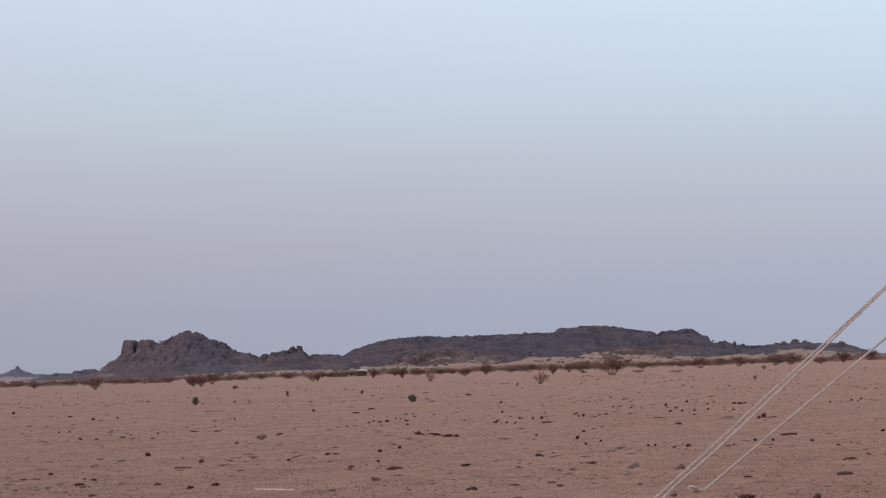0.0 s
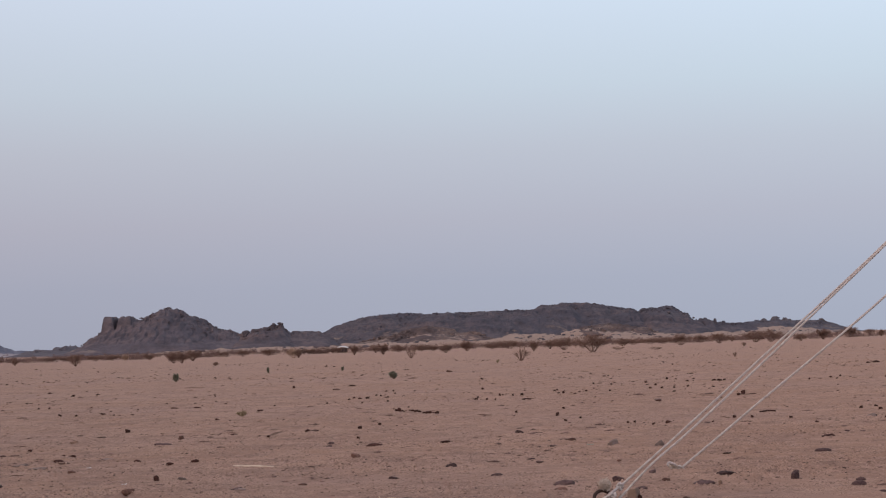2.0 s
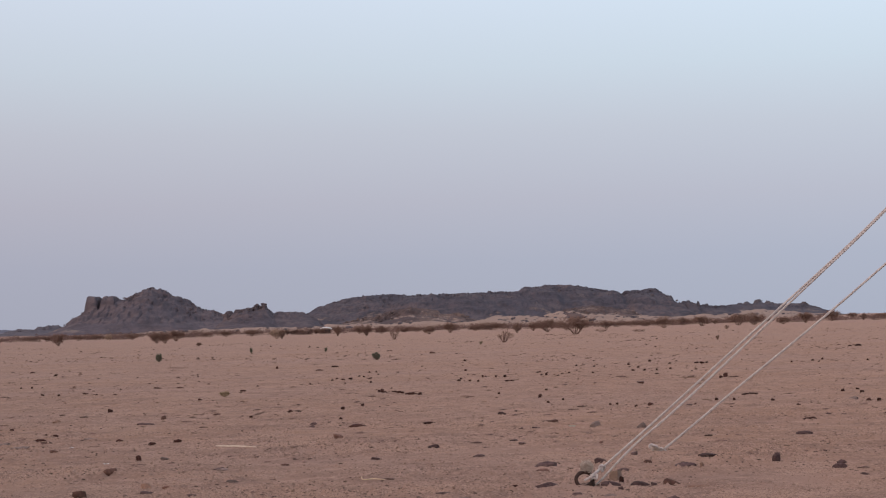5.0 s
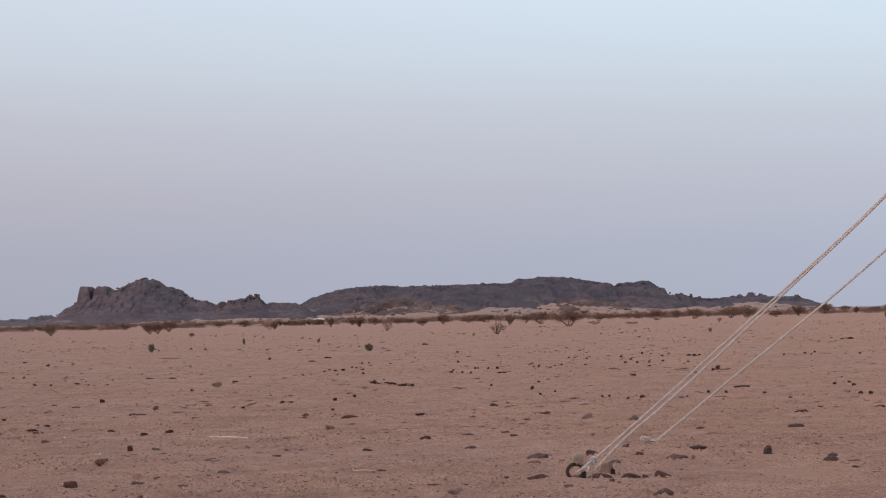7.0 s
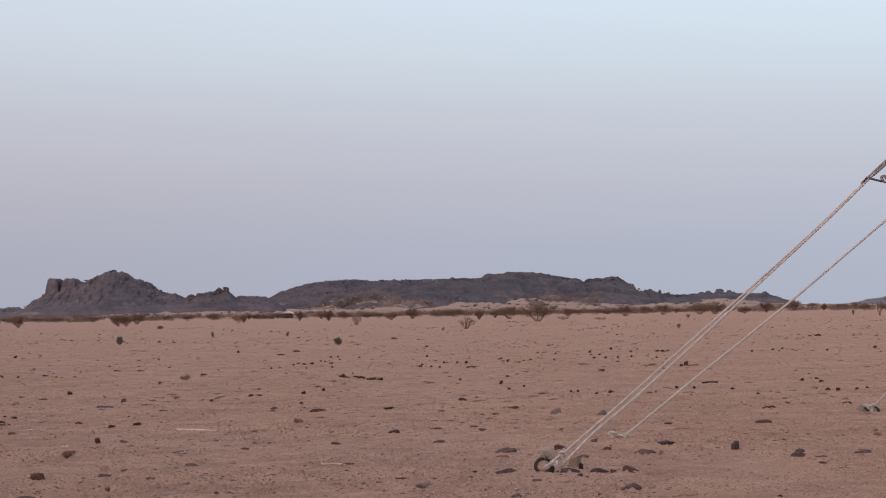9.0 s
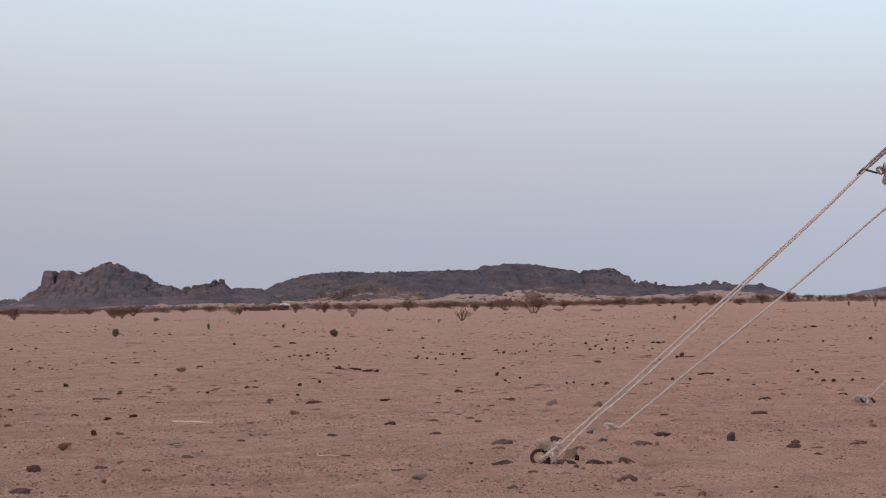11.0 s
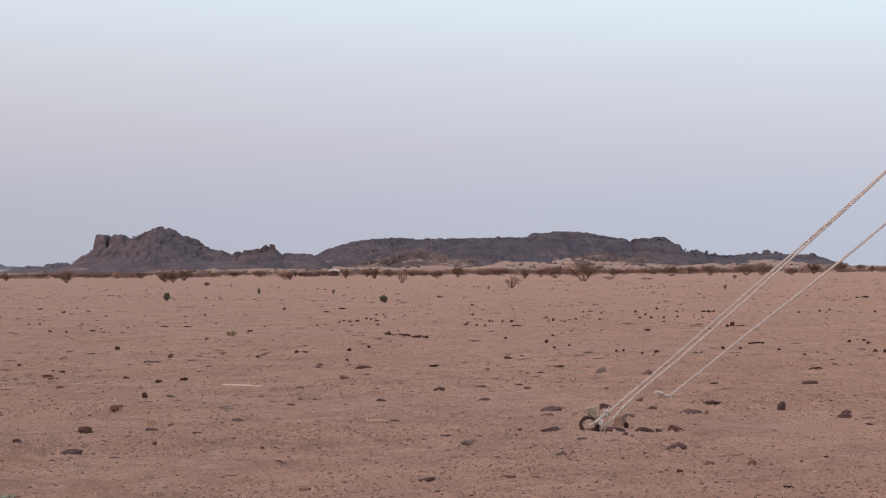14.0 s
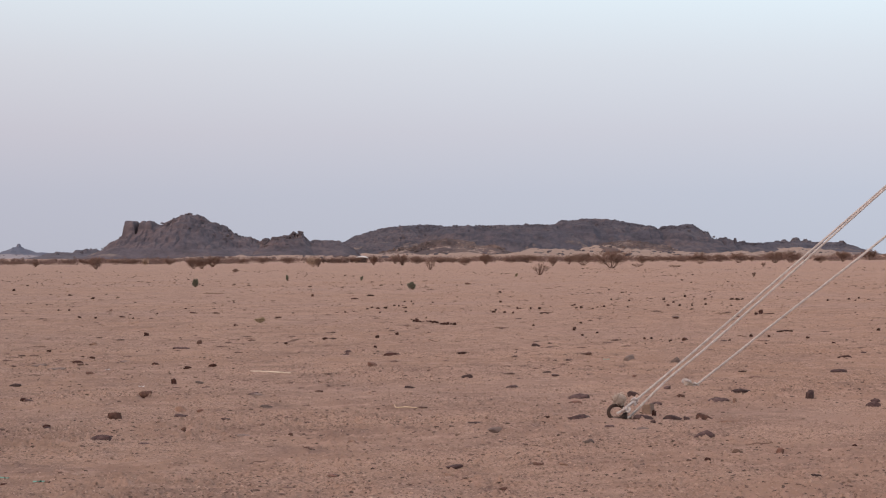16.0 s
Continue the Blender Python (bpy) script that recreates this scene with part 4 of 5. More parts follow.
stone(-4.837, 23.273, 0.035, 0.027, 0.022, "dark", 156)
stone(-4.549, 22.920, 0.035, 0.031, 0.025, "dark", 157)
stone(-3.093, 18.217, 0.044, 0.028, 0.022, "dark", 158)
stone(-3.999, 24.484, 0.030, 0.027, 0.027, "dark", 159)
stone(-4.263, 23.303, 0.087, 0.048, 0.022, "dark", 160)
stone(-4.067, 22.949, 0.035, 0.022, 0.018, "dark", 161)
stone(-3.789, 22.707, 0.055, 0.030, 0.017, "dark", 162)
stone(-2.410, 20.331, 0.056, 0.031, 0.025, "dark", 163)
stone(-3.361, 14.921, 0.036, 0.023, 0.018, "dark", 164)
stone(-2.882, 13.972, 0.030, 0.021, 0.017, "dark", 165)
stone(-2.804, 13.967, 0.048, 0.026, 0.017, "dark", 166)
stone(-3.179, 15.893, 0.079, 0.044, 0.024, "rust", 167)
stone(-2.253, 16.153, 0.050, 0.045, 0.041, "brown", 168)
stone(-2.274, 15.199, 0.152, 0.084, 0.021, "slate", 169)
stone(-1.444, 16.061, 0.034, 0.025, 0.020, "dark", 170)
stone(-1.847, 16.867, 0.084, 0.046, 0.015, "dark", 171)
stone(-2.158, 22.886, 0.086, 0.047, 0.021, "dark", 172)
stone(-3.552, 24.906, 0.109, 0.060, 0.023, "dark", 173)
stone(-3.224, 24.854, 0.109, 0.060, 0.023, "dark", 174)
stone(-6.906, 34.578, 0.063, 0.035, 0.027, "dark", 175)
stone(-10.307, 42.051, 0.077, 0.069, 0.066, "dark", 176)
stone(-3.656, 30.609, 0.037, 0.029, 0.024, "dark", 177)
stone(2.610, 9.240, 0.104, 0.057, 0.023, "slate", 178, 0.32)
stone(2.257, 8.727, 0.060, 0.033, 0.015, "slate", 179)
stone(3.042, 10.432, 0.052, 0.029, 0.019, "brown", 180)
stone(3.112, 10.703, 0.040, 0.022, 0.016, "brown", 181)
stone(3.809, 13.895, 0.087, 0.048, 0.016, "dark", 182)
stone(4.511, 18.171, 0.039, 0.035, 0.028, "dark", 183)
stone(4.737, 18.445, 0.039, 0.032, 0.025, "dark", 184)
stone(4.597, 17.701, 0.054, 0.041, 0.032, "dark", 185)
stone(4.243, 16.119, 0.049, 0.037, 0.029, "dark", 186)
stone(4.273, 15.877, 0.039, 0.033, 0.026, "dark", 187)
stone(4.515, 16.122, 0.034, 0.028, 0.022, "dark", 188)
stone(4.697, 16.404, 0.035, 0.025, 0.020, "dark", 189)
stone(4.178, 16.385, 0.082, 0.045, 0.020, "slate", 190)
stone(11.198, 43.366, 0.163, 0.089, 0.056, "dark", 191)
stone(10.843, 42.794, 0.104, 0.057, 0.040, "dark", 192)
stone(6.535, 29.781, 0.036, 0.033, 0.037, "dark", 193)
stone(7.011, 30.278, 0.046, 0.041, 0.038, "dark", 194)
stone(7.333, 30.920, 0.038, 0.034, 0.039, "dark", 195)
stone(6.933, 29.483, 0.036, 0.032, 0.028, "dark", 196)
stone(9.018, 30.986, 0.066, 0.059, 0.048, "dark", 197)
stone(12.071, 43.305, 0.066, 0.050, 0.041, "dark", 198)
stone(7.813, 29.662, 0.045, 0.040, 0.037, "dark", 199)

stone(4.093, 22.921, 0.052, 0.028, 0.037, "dark", 200)
stone(4.229, 23.341, 0.060, 0.033, 0.045, "dark", 201)
stone(4.147, 16.341, 0.090, 0.049, 0.037, "grey", 202)
stone(2.597, 16.225, 0.063, 0.035, 0.011, "slate", 203)
stone(2.666, 16.324, 0.026, 0.014, 0.016, "dark", 204)
stone(-2.755, 12.469, 0.137, 0.075, 0.014, "grey", 205)
stone(-2.953, 12.803, 0.124, 0.068, 0.012, "grey", 206)
stone(-2.414, 13.350, 0.112, 0.062, 0.012, "grey", 207)
stone(-2.402, 11.908, 0.061, 0.034, 0.015, "brown", 208)
stone(-7.841, 36.818, 0.107, 0.059, 0.036, "dark", 209)
stone(-6.742, 33.692, 0.087, 0.048, 0.043, "dark", 210)
stone(-5.020, 26.443, 0.051, 0.028, 0.026, "brown", 211)
stone(-3.023, 17.827, 0.052, 0.028, 0.029, "dark", 212)
stone(-2.602, 34.874, 0.056, 0.034, 0.056, "dark", 213)
stone(-1.452, 35.041, 0.158, 0.087, 0.034, "dark", 214)
stone(-1.655, 32.807, 0.148, 0.082, 0.032, "dark", 215)
stone(1.213, 37.439, 0.072, 0.040, 0.048, "dark", 216)
stone(0.685, 48.754, 0.189, 0.104, 0.063, "brown", 217)
stone(1.592, 20.297, 0.033, 0.018, 0.026, "dark", 218)
stone(1.263, 11.601, 0.030, 0.016, 0.015, "brown", 219)
stone(0.746, 11.708, 0.053, 0.029, 0.010, "slate", 220)
stone(0.948, 13.190, 0.060, 0.033, 0.012, "slate", 221)
stone(0.710, 12.054, 0.062, 0.034, 0.011, "slate", 222)
stone(2.951, 22.288, 0.101, 0.055, 0.020, "grey", 223)
stone(3.370, 14.051, 0.045, 0.025, 0.013, "slate", 224)
stone(1.714, 7.310, 0.021, 0.012, 0.009, "dark", 225)
stone(1.572, 7.148, 0.018, 0.010, 0.009, "brown", 226)
stone(0.861, 7.322, 0.019, 0.010, 0.007, "dark", 227)
stone(0.364, 6.772, 0.048, 0.026, 0.009, "brown", 228)
stone(0.457, 6.693, 0.035, 0.019, 0.013, "rust", 229)
stone(-0.389, 7.425, 0.034, 0.018, 0.012, "rust", 230)
stone(-0.677, 7.719, 0.025, 0.014, 0.015, "brown", 231)
stone(-0.561, 7.180, 0.028, 0.015, 0.009, "brown", 232)
stone(-0.407, 6.400, 0.050, 0.027, 0.008, "slate", 233)
stone(-1.186, 7.974, 0.023, 0.013, 0.013, "brown", 234)
stone(-1.821, 8.044, 0.036, 0.020, 0.009, "slate", 235)
stone(-1.248, 8.974, 0.041, 0.022, 0.012, "brown", 236)
stone(-1.067, 8.563, 0.050, 0.027, 0.006, "slate", 237)
stone(-1.285, 7.506, 0.053, 0.029, 0.005, "slate", 238)
stone(-0.951, 9.317, 0.042, 0.023, 0.010, "slate", 239)
stone(-1.082, 10.116, 0.072, 0.039, 0.011, "grey", 240)
stone(-0.740, 10.337, 0.060, 0.033, 0.013, "brown", 241)
stone(-0.214, 10.688, 0.055, 0.030, 0.010, "slate", 242)
stone(0.014, 6.359, 0.025, 0.014, 0.010, "rust", 243)


def block(x, y, w, d, h, turn):
    bm = bmesh.new()
    bmesh.ops.create_cube(bm, size=1.0)
    bmesh.ops.bevel(bm, geom=bm.edges[:], offset=0.07, segments=2, affect="EDGES")
    bmesh.ops.subdivide_edges(bm, edges=bm.edges[:], cuts=2, use_grid_fill=True)
    for v in bm.verts:
        v.co = Vector((v.co.x * w * (1 - 0.22 * v.co.z), v.co.y * d * (1 - 0.15 * v.co.z), (v.co.z + 0.35) * h + 0.12 * h * v.co.x))
        v.co += v.co.normalized() * w * 0.04 * noise.noise(v.co * 90)
    me = bpy.data.meshes.new("stone_block")
    bm.to_mesh(me)
    bm.free()
    me.materials.append(STONE["tan"])
    ob = new("stone_block", me)
    ob.matrix_world = pose(x, y, ground_z(x, y), 0, 0, turn)
    return tagged(ob, STONE_WORDS["tan"], "stone", "stones on the sand")


block(*(1.031, 8.848, 0.000)[:2], 0.050, 0.050, 0.060, -32)


# ---- shrubs ----
BUSH_WORDS = {
    "thorn": "bare reddish-brown thorn shrub on the desert plain", "stem": "sparse upright brown desert shrub with bare stems",
    "pale": "pale dead straw-coloured shrub", "green": "small dusty green desert plant", "dry": "wispy tuft of dry grass",
    "dark": "low dark scrub bush in the far row",
}


def bush(x, y, w, h, kind, seed):
    """A fan of bare stems that fork twice and end in a haze of thin twigs, with a few small leaves."""
    rng = random.Random(seed * 13 + 5)
    stems, leaves, haze = Shape(), Shape(), Shape()
    leafy = {"thorn": 0.45, "stem": 0.12, "pale": 0.8, "green": 1.2, "dry": 0.3, "dark": 0.7}[kind]
    main = {"green": 7, "dry": 8, "stem": 9}.get(kind, 15)
    thick = max(0.009, min(0.045 * h, 0.03 * w) if kind == "stem" else 0.02 * h)
    flat, lean = rng.uniform(0.12, 0.34), rng.uniform(-0.12, 0.12)
    tips = []
    for k in range(main):
        side = (k + rng.uniform(0.05, 0.95)) / main * 2 - 1
        a = rng.uniform(-0.8, 0.8)
        top = Vector(((side + lean) * w * 0.46 * rng.uniform(0.75, 1.05), a * w * 0.4, h * rng.uniform(0.55, 1.0) * (1 - flat * side * side)))
        bend = Vector((top.x * 0.45, top.y * 0.4, top.z * rng.uniform(0.26, 0.42)))
        line = [Vector((side * 0.05 * w, 0, -0.03)), bend, top * 0.74 + Vector((rng.gauss(0, 0.035) * w, 0, 0)), top]
        stems.tube(line, [thick, thick * 0.7, thick * 0.45, thick * 0.2], 4, False)
        tips += [line[2], top] if kind != "green" else [bend, line[2], top, top]
        for j in range(3 if kind == "stem" else 7):
            f = rng.uniform(0.15, 1.0)
            p = bend.lerp(top, f)
            q = p + Vector((rng.gauss(side * 0.08, 0.10) * w, rng.gauss(0, 0.1) * w, rng.uniform(-0.04, 0.26) * h))
            q.z = min(q.z, h * (1.02 - flat * (2 * q.x / w) ** 2))
            stems.tube([p, (p + q) / 2 + Vector((0, 0, -0.02 * h)), q], [thick * 0.4, thick * 0.3, thick * 0.12], 3, False)
            tips += [q, (p + q) / 2]
    if kind in ("thorn", "stem", "pale", "dark"):
        for t in tips:
            for j in range(3 if kind == "stem" else 6):
                q = t + Vector((rng.gauss(0, 0.055) * w, rng.gauss(0, 0.05) * w, rng.gauss(0.05, 0.10) * h))
                q.z = max(q.z, 0.05 * h)
                haze.tube([t, q], [max(0.006, 0.009 * h), 0.003], 3, False)
    spread = 0.035 if kind == "green" else 0.06
    size = max(0.014, min(0.032, 0.024 * h + 0.004 * w))
    for k in range(int(len(tips) * 17 * leafy)):
        t = rng.choice(tips)
        p = t + Vector((rng.gauss(0, spread) * w, rng.gauss(0, spread) * w, rng.gauss(-0.02, 0.08) * h))
        p.z = max(p.z, (0.04 if kind == "green" else 0.08) * h)
        a = Vector((rng.gauss(0, 1), rng.gauss(0, 1), rng.gauss(0, 1))).normalized()
        b = a.orthogonal().normalized()
        leaves.leaf(p, a * size * rng.uniform(0.5, 1.3), b * size * rng.uniform(0.3, 0.7))
    thing = new({"green": "desert_plant", "dry": "grass_tuft"}.get(kind, "thorn_shrub"))
    bark = LEAF["dry"] if kind == "dry" else LEAF["pale"] if kind == "pale" else M_BARK
    part("trunk", stems.mesh("trunk", bark), thing)
    crown = part("crown", leaves.mesh("crown", LEAF[kind]), thing)
    if haze.v:
        tagged(part("twig_mass", haze.mesh("twig_mass", bark), crown, "haze of thin bare twigs"), kind="stuff")
    thing.matrix_world = pose(x, y, ground_z(x, y), 0, 0, rng.uniform(-25, 25))
    return tagged(thing, BUSH_WORDS[kind], {"green": "plant", "dry": "grass"}.get(kind, "shrub"), "desert shrubs")


bush(10.13, 105.26, 2.32, 0.97, "thorn", 1)
bush(10.88, 135.50, 1.81, 0.88, "thorn", 2)
bush(18.35, 161.65, 1.54, 0.72, "thorn", 3)
bush(22.21, 151.39, 2.02, 0.93, "thorn", 4)
bush(30.05, 189.75, 2.17, 0.78, "thorn", 5)
bush(27.45, 162.76, 1.86, 0.89, "thorn", 6)
bush(33.96, 192.88, 0.73, 0.53, "thorn", 7)
bush(30.00, 158.19, 2.05, 0.97, "thorn", 8)
bush(32.32, 162.95, 2.11, 1.06, "thorn", 9)
bush(34.48, 160.03, 1.22, 0.66, "thorn", 10)
bush(39.86, 174.57, 1.53, 1.01, "thorn", 11)
bush(50.57, 207.40, 2.05, 1.21, "thorn", 12)
bush(24.48, 189.33, 3.24, 0.65, "thorn", 13)
bush(22.93, 191.63, 2.19, 0.59, "thorn", 14)
bush(25.75, 187.46, 1.86, 0.64, "thorn", 15)
bush(11.03, 153.40, 1.05, 0.73, "thorn", 16)
bush(3.91, 71.08, 0.69, 0.50, "stem", 17)
bush(8.16, 130.43, 0.65, 0.67, "thorn", 18)
bush(9.19, 186.46, 3.26, 0.83, "thorn", 19)
bush(3.94, 161.07, 1.41, 0.88, "thorn", 20)
bush(1.81, 144.16, 0.93, 0.64, "thorn", 21)
bush(-0.75, 99.69, 0.71, 0.64, "stem", 22)
bush(-3.47, 149.20, 0.97, 0.92, "thorn", 23)
bush(-5.02, 182.97, 1.11, 0.75, "thorn", 24)
bush(-2.68, 180.26, 1.65, 0.68, "thorn", 25)
bush(-6.02, 151.64, 0.69, 0.83, "thorn", 26)
bush(-10.06, 135.56, 1.14, 0.70, "pale", 27)
bush(-9.65, 135.21, 0.46, 0.69, "thorn", 28)
bush(-23.64, 119.32, 0.91, 0.78, "thorn", 29)
bush(-17.06, 119.87, 1.00, 0.70, "thorn", 30)
bush(-16.07, 116.64, 0.80, 0.68, "thorn", 31)
bush(-18.28, 138.84, 1.16, 0.85, "thorn", 32)
bush(-35.56, 152.86, 0.58, 0.52, "thorn", 33)
bush(-28.76, 184.18, 1.40, 0.63, "thorn", 34)
bush(-23.40, 204.28, 1.71, 0.56, "thorn", 35)
bush(-19.90, 193.31, 1.18, 0.66, "thorn", 36)
bush(-17.45, 197.38, 1.50, 0.74, "thorn", 37)
bush(-34.80, 196.44, 1.65, 0.60, "thorn", 38)
bush(-35.73, 191.25, 1.75, 0.65, "thorn", 39)
bush(-42.51, 198.13, 1.66, 0.54, "thorn", 40)
bush(-40.01, 195.59, 1.49, 0.54, "thorn", 41)
bush(-46.63, 190.40, 2.17, 0.46, "thorn", 42)
bush(-31.78, 187.24, 0.85, 0.60, "pale", 43)
bush(-10.11, 203.40, 1.24, 0.70, "thorn", 44)
bush(-0.25, 191.09, 1.60, 0.59, "thorn", 45)
bush(0.97, 189.56, 1.44, 0.52, "thorn", 46)
bush(7.09, 181.92, 1.66, 0.62, "thorn", 47)
bush(-13.70, 200.18, 0.65, 0.58, "dark", 48)
bush(-13.28, 202.68, 0.59, 0.46, "dark", 49)
bush(-12.82, 203.64, 0.72, 0.59, "dark", 50)
bush(-12.11, 202.77, 0.59, 0.52, "dark", 51)
bush(-11.55, 202.08, 0.52, 0.39, "dark", 52)
bush(-11.24, 204.81, 0.66, 0.53, "dark", 53)
bush(-10.60, 204.01, 0.53, 0.53, "dark", 54)
bush(-6.53, 46.18, 0.15, 0.21, "green", 55)
bush(-0.73, 41.88, 0.19, 0.17, "green", 56)
bush(-5.13, 57.61, 0.07, 0.17, "green", 57)
bush(-2.70, 57.89, 0.09, 0.13, "green", 58)
bush(11.03, 62.19, 0.14, 0.16, "stem", 59)
bush(-10.88, 91.61, 0.24, 0.16, "thorn", 60)
bush(12.62, 113.76, 0.88, 0.22, "stem", 61)
bush(14.20, 107.13, 0.90, 0.17, "stem", 62)
bush(20.64, 112.89, 0.36, 0.29, "stem", 63)
bush(-2.23, 21.33, 0.10, 0.06, "dry", 64)
bush(2.75, 65.82, 0.11, 0.13, "dry", 65)
bush(31.97, 108.64, 0.46, 0.88, "stem", 66)
bush(53.56, 204.67, 0.70, 0.77, "thorn", 67)
bush(63.00, 224.86, 1.20, 0.92, "thorn", 68)
bush(53.18, 186.11, 1.13, 0.70, "thorn", 69)
bush(32.87, 117.90, 0.15, 0.35, "green", 70)
bush(81.45, 318.85, 2.18, 0.87, "thorn", 71)
bush(70.04, 256.33, 1.37, 0.70, "thorn", 72)
bush(57.14, 191.55, 1.46, 0.79, "thorn", 73)
bush(78.68, 291.10, 1.77, 0.60, "thorn", 74)


# ---- far scrub, gravel and pebbles that nobody could count ----
def scrub():
    s, rng = Shape(), random.Random(77)
    for k in range(720):
        a, r = radians(rng.uniform(-17, 19)), rng.uniform(200, 430)
        x, y, w, h = r * math.sin(a), r * math.cos(a), rng.uniform(0.6, 2.6), rng.uniform(0.3, 1.0)
        for j in range(130):
            u = rng.uniform(-1, 1)
            p = Vector((x + u * w * 0.5, y + rng.gauss(0, 0.3) * w, h * (1 - 0.6 * u * u) * rng.random() ** 1.3))
            e = Vector((rng.gauss(0, 1), rng.gauss(0, 1), rng.gauss(0, 1))).normalized()
            s.leaf(p, e * rng.uniform(0.04, 0.10), e.orthogonal().normalized() * rng.uniform(0.03, 0.06))
    tagged(new("scrub", s.mesh("scrub", LEAF["scrub"])), "far band of low reddish-brown scrub", "scrub", kind="stuff")


scrub()


def gravel():
    s, rng = Shape(), random.Random(31)
    for k in range(64000):
        r = 5.2 * (5.0 ** (rng.random() ** 1.05))
        a = radians(rng.uniform(-18, 18))
        x, y = r * math.sin(a), r * math.cos(a)
        if noise.noise((x * 0.9, y * 0.9, 2.0)) + rng.uniform(-0.7, 0.5) > 0.25:
            continue
        b = 0.0016 + 0.0050 * rng.random() ** 4 + 0.00012 * r
        s.lump((x, y, ground_z(x, y) + grain_z(x, y)), b * rng.uniform(0.7, 1.35), b, b * rng.uniform(0.6, 1.2), rng)
    tagged(new("gravel", s.mesh("gravel", M_GRAVEL)), "fine reddish gravel strewn over the sand", "gravel", kind="stuff")
    # dark lumps: real grit, and extra ones in place of fine shadows
    s, rng = Shape(), random.Random(33)
    for k in range(18000):
        r = 5.2 * (3.2 ** rng.random())
        a = radians(rng.uniform(-18, 18))
        x, y = r * math.sin(a), r * math.cos(a)
        if noise.noise((x * 0.8, y * 0.8, 2.0)) + rng.uniform(-0.4, 0.4) < 0.0:
            continue
        b = 0.0022 + 0.0042 * rng.random() ** 3 + 0.0001 * r
        s.lump((x, y, ground_z(x, y) + grain_z(x, y)), b * rng.uniform(0.9, 2.2), b, b * rng.uniform(0.5, 0.9), rng)
    tagged(new("grit", s.mesh("grit", M_GRIT_SHADE)), "dark brownish grit, also standing in for small shadows among the sand", "grit", kind="stuff")
    s, rng = Shape(), random.Random(34)
    for k in range(2500):
        r = 12.0 * (5.0 ** rng.random())
        a = radians(rng.uniform(-18, 18))
        x, y = r * math.sin(a), r * math.cos(a)
        b = (0.00022 + 0.0003 * rng.random() ** 2) * r
        s.lump((x, y, top_z(x, y)), b * rng.uniform(1.0, 1.9), b, b * rng.uniform(0.5, 1.0), rng)
    tagged(new("clods", s.mesh("clods", M_CLOD)), "small sandy clods over the plain", "clods", kind="stuff")
    s, rng = Shape(), random.Random(35)
    for k in range(5200):
        r = 6.0 * (8.0 ** rng.random() ** 1.2)
        a = radians(rng.uniform(-18, 18))
        x, y = r * math.sin(a), r * math.cos(a)
        if noise.noise((x * 0.5, y * 0.28, 14.0)) + 0.6 * noise.noise((x * 1.7, y * 0.8, 18.0)) + rng.uniform(-0.3, 0.3) < 0.05:
            continue
        b = (0.0004 + 0.0013 * rng.random() ** 5) * min(r, 10 + 0.35 * r)
        s.lump((x, y, top_z(x, y)), b * rng.uniform(1.0, 3.0), b, b * rng.uniform(0.25, 0.6), rng)
    tagged(new("stone_flakes", s.mesh("stone_flakes", M_FLAKE)), "flat reddish-brown stone flakes lying in patches", "flakes", kind="stuff")
    s, rng = Shape(), random.Random(32)
    for k in range(9500):
        r = 9.0 * (12.0 ** (rng.random() ** 0.62))
        a = radians(rng.uniform(-18, 18))
        x, y = r * math.sin(a), r * math.cos(a)
        if noise.noise((x * 0.16, y * 0.13, 4.0)) + 0.5 * noise.noise((x * 0.9, y * 0.7, 8.0)) + rng.uniform(-0.25, 0.25) < 0.12:
            continue
        b = (0.00017 + 0.00042 * rng.random() ** 5) * min(r, 20 + 0.5 * r)
        s.lump((x, y, top_z(x, y) + 0.2 * b), b * rng.uniform(0.9, 2.4), b, b * rng.uniform(0.4, 0.9), rng)
    tagged(new("pebbles", s.mesh("pebbles", M_PEBBLE)), "scattered dark pebbles over the plain", "pebbles", kind="stuff")


gravel()


# ---- small litter ----
def litter(name, points, radii, material, label, category, sides=7):
    s = Shape().tube(rope_points(points, 0.012), np.interp(np.linspace(0, 1, len(rope_points(points, 0.012))), np.linspace(0, 1, len(radii)), radii).tolist(), sides)
    base = Vector(points[0])
    me = s.mesh(name, material, True)
    me.transform(Matrix.Translation(-base))
    ob = new(name, me)
    ob.location = base
    return tagged(ob, label, category)


UP = Vector((0, 0, 0.006))
litter("stick", [Vector((-1.340, 12.148, 0.000)) + UP, Vector((-1.193, 12.048, 0.000)) + UP * 1.2, Vector((-1.045, 11.950, 0.000)) + UP], [0.005, 0.0075, 0.006, 0.004], M_STICK, "bleached pale straight stick lying on the sand", "stick")
litter("twig", [Vector((-0.260, 9.204, 0.000)) + UP * 3.2, Vector((-0.245, 9.102, 0.000)) + UP * 2.2, Vector((-0.193, 9.115, 0.000)) + UP * 2.5, Vector((-0.133, 9.062, 0.000)) + UP * 2.2], [0.0018, 0.003, 0.003, 0.0015], M_STRAW, "thin crooked yellowish straw twig on the sand", "twig")


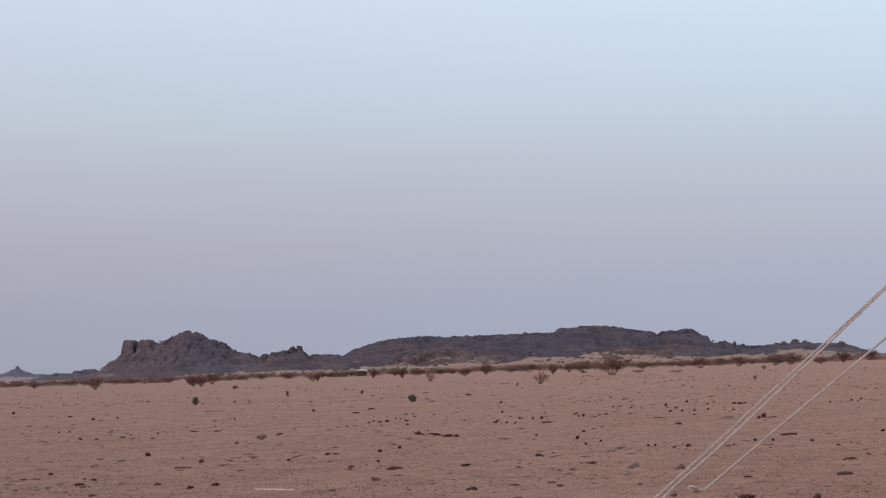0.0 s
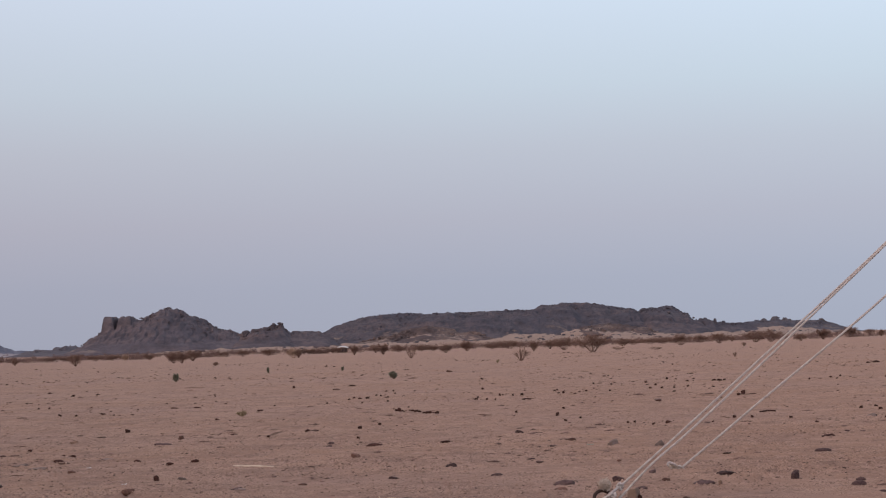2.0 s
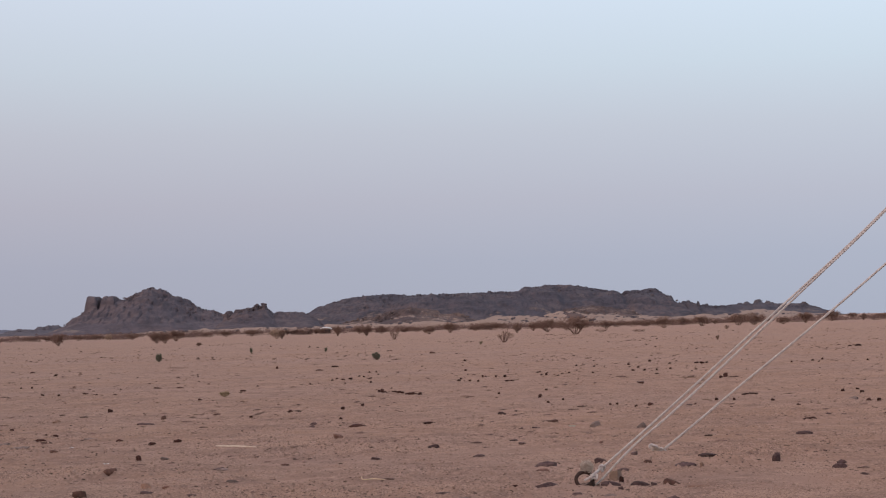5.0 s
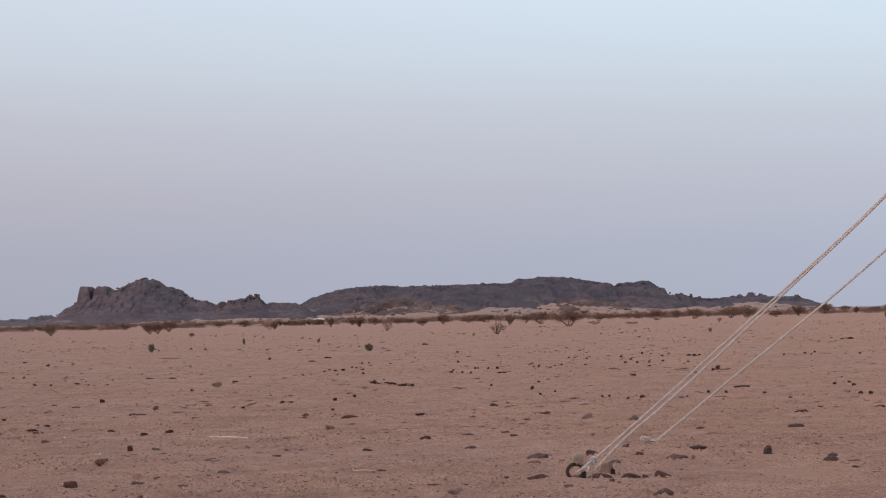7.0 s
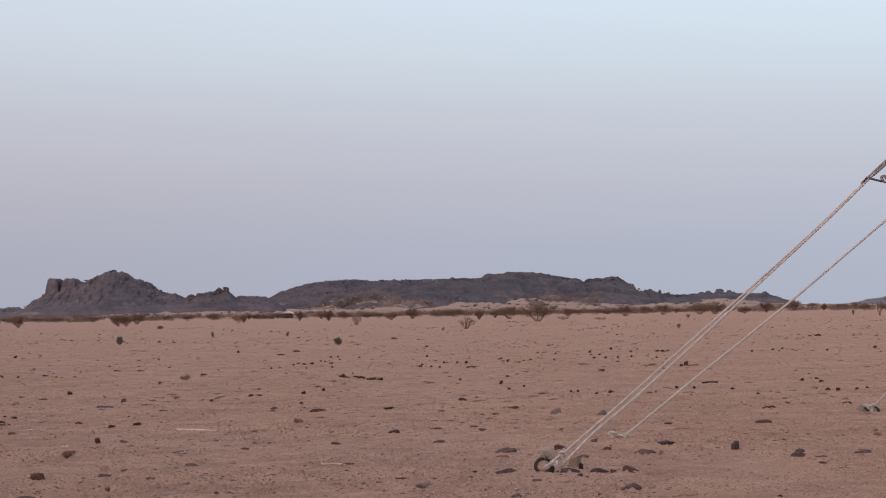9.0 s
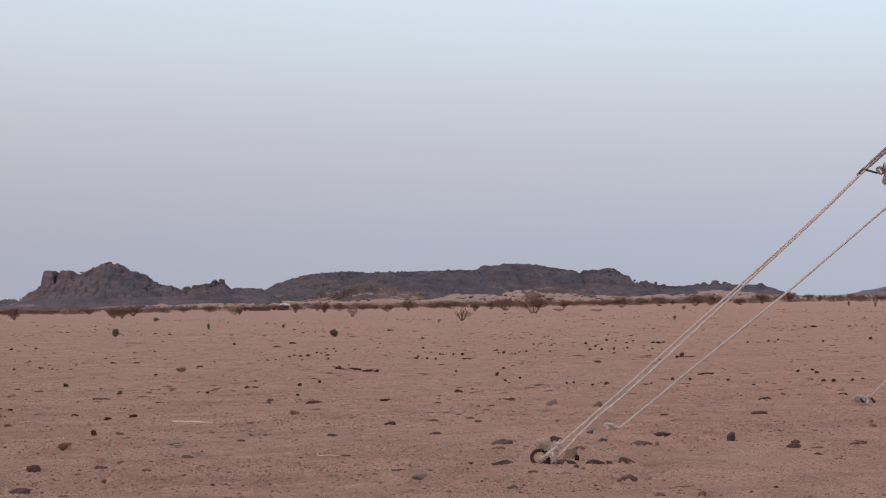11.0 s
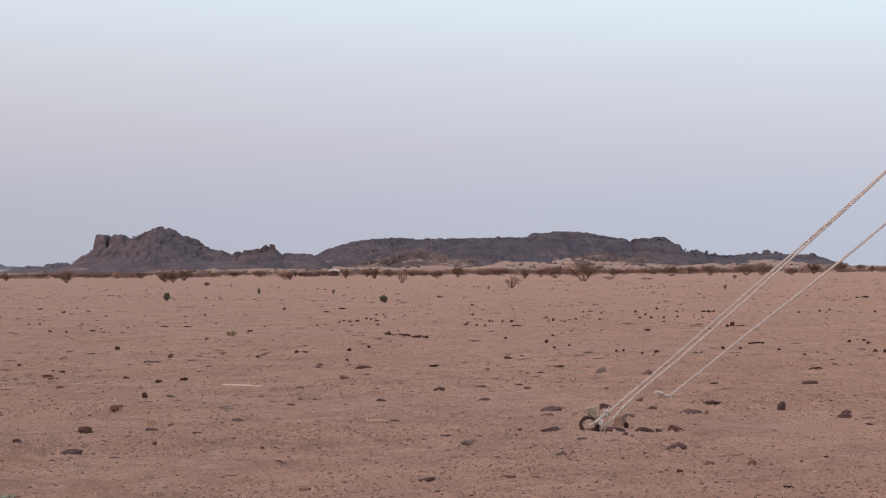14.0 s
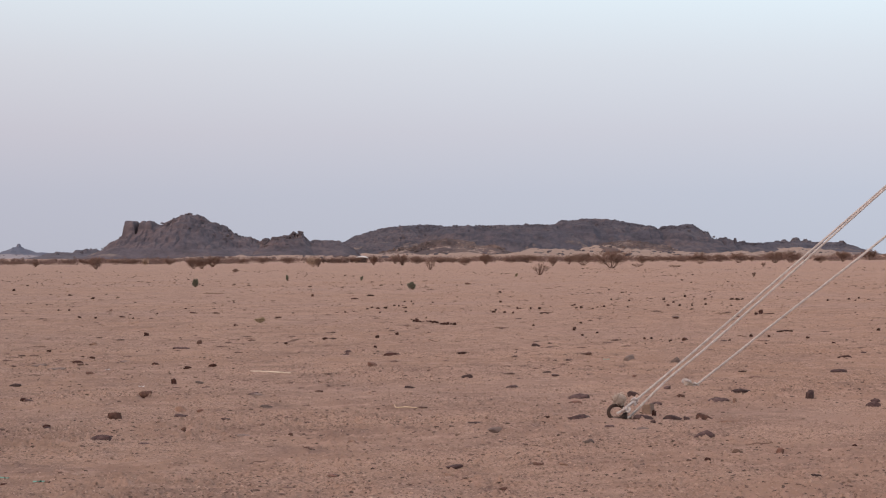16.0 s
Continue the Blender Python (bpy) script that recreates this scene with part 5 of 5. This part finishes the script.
for a, b in (((-0.172, 16.701, 0.000), (-0.058, 16.228, -0.000)), ((0.562, 19.409, 0.000), (0.717, 19.193, 0.000)), ((3.639, 23.517, 0.000), (3.863, 23.161, 0.000)),
             ((4.199, 23.221, 0.000), (4.351, 22.905, 0.000)), ((1.353, 24.232, 0.000), (1.535, 24.381, 0.000)), ((-3.627, 25.078, 0.000), (-3.482, 24.891, 0.000)),
             ((-1.913, 16.991, 0.000), (-1.806, 16.898, 0.000)), ((-1.454, 16.507, -0.000), (-1.393, 16.916, 0.000)), ((-5.260, 38.311, 0.000), (-4.752, 37.954, 0.000)),
             ((-3.692, 15.723, 0.0), (-3.562, 15.706, 0.0)), ((-2.275, 12.359, 0.0), (-2.195, 12.473, 0.0)),
             ((-2.806, 11.837, 0.0), (-2.721, 11.884, 0.0)), ((-1.082, 15.488, 0.0), (-0.937, 15.565, 0.0)),
             ((2.865, 17.103, 0.0), (2.922, 16.857, 0.0)), ((4.280, 23.331, 0.0), (4.329, 22.875, 0.0)),
             ((-0.753, 6.729, 0.0), (-0.686, 6.817, 0.0)), ((-1.465, 16.135, 0.0), (-1.387, 16.770, 0.0)),
             ((0.328, 10.416, 0.0), (0.432, 10.495, 0.0)), ((1.267, 7.317, 0.0), (1.384, 7.375, 0.0))):
    a, b = Vector(a), Vector(b)
    thick = 0.0005 * a.y ** 0.75
    litter("twig", [a + UP * 0.5, a.lerp(b, 0.35) + UP * 1.6, a.lerp(b, 0.7) + UP * 0.8, b + UP * 1.2], [thick * 0.5, thick, thick, thick * 0.5], M_BARK, "thin dark dry twig lying on the sand", "twig", 5)


def scrap(x, y, w, d, material, label, seed):
    rng, verts, faces = random.Random(seed), [], []
    for j in range(4):
        for i in range(9):
            for top in (0, 1):
                verts.append(((i / 8 - 0.5) * w, (j / 3 - 0.5) * d * (0.6 + 0.4 * math.sin(i)), 0.004 + 0.006 * noise.noise((i * 0.7 + seed, j * 0.9, 1)) + 0.0012 * top))
    for j in range(3):
        for i in range(8):
            a = (j * 9 + i) * 2
            faces += [(a + 1, a + 3, a + 21, a + 19), (a, a + 18, a + 20, a + 2)]
    ob = new("plastic_scrap", mesh_of("plastic_scrap", verts, faces, material, True))
    ob.matrix_world = pose(x, y, ground_z(x, y) + 0.003, 0, 0, rng.uniform(-20, 20))
    tagged(ob, label, "litter", "litter on the sand")


for k, (p, w) in enumerate((((-1.599, 6.347, 0.000), 0.045), ((-1.441, 6.230, 0.000), 0.042), ((1.229, 13.229, 0.000), 0.05))):
    scrap(p[0], p[1], w, 0.02, M_PLASTIC, "torn strip of green plastic on the sand", k + 1)
for k, (p, w) in enumerate((((-1.868, 10.823, 0.000), 0.035), ((-2.382, 12.410, 0.000), 0.03))):
    scrap(p[0], p[1], w, 0.02, M_WHITE, "small white scrap lying on the sand", k + 5)


# ---- low white shelter far out on the plain ----
def shelter(x, y, w, h):
    thing = new("shelter")
    thing.location = (x, y, 0)
    verts, faces = [], []
    for j in range(7):
        for i in range(13):
            u, v = i / 6 - 1, j / 3 - 1
            verts.append((u * w / 2, v * w * 0.5, h * (1 - 0.22 * u * u - 0.12 * v * v)))
    n = len(verts)
    verts += [(a, b, c - 0.05) for a, b, c in verts]
    for j in range(6):
        for i in range(12):
            a = j * 13 + i
            faces += [(a, a + 1, a + 14, a + 13), (n + a, n + a + 13, n + a + 14, n + a + 1)]
    part("roof_sheet", mesh_of("roof_sheet", verts, faces, M_WHITE, True), thing, "white stretched sheet")
    for sx in (-1, 1):
        for sy in (-1, 1):
            px, py = sx * w * 0.42, sy * w * 0.42
            part("post", Shape().tube([(px, py, -0.1), (px, py, h * 0.74)], [0.04, 0.035], 6).mesh("post", M_BARK), thing)
    # dark roll added in place of the shade beneath the sheet
    part("shade_fill", Shape().tube([(-w * 0.4, w * 0.3, h * 0.33), (w * 0.4, w * 0.3, h * 0.33)], [h * 0.33, h * 0.33], 6).mesh("shade_fill", M_SHADE), thing, "dark fill standing in for the shade under the roof")
    tagged(thing, "low white-roofed shelter far out among the shrubs", "shelter")


P_SHELTER = (-10.177, 220.435, 0.000)
shelter(P_SHELTER[0], P_SHELTER[1], 1.4, 0.85)
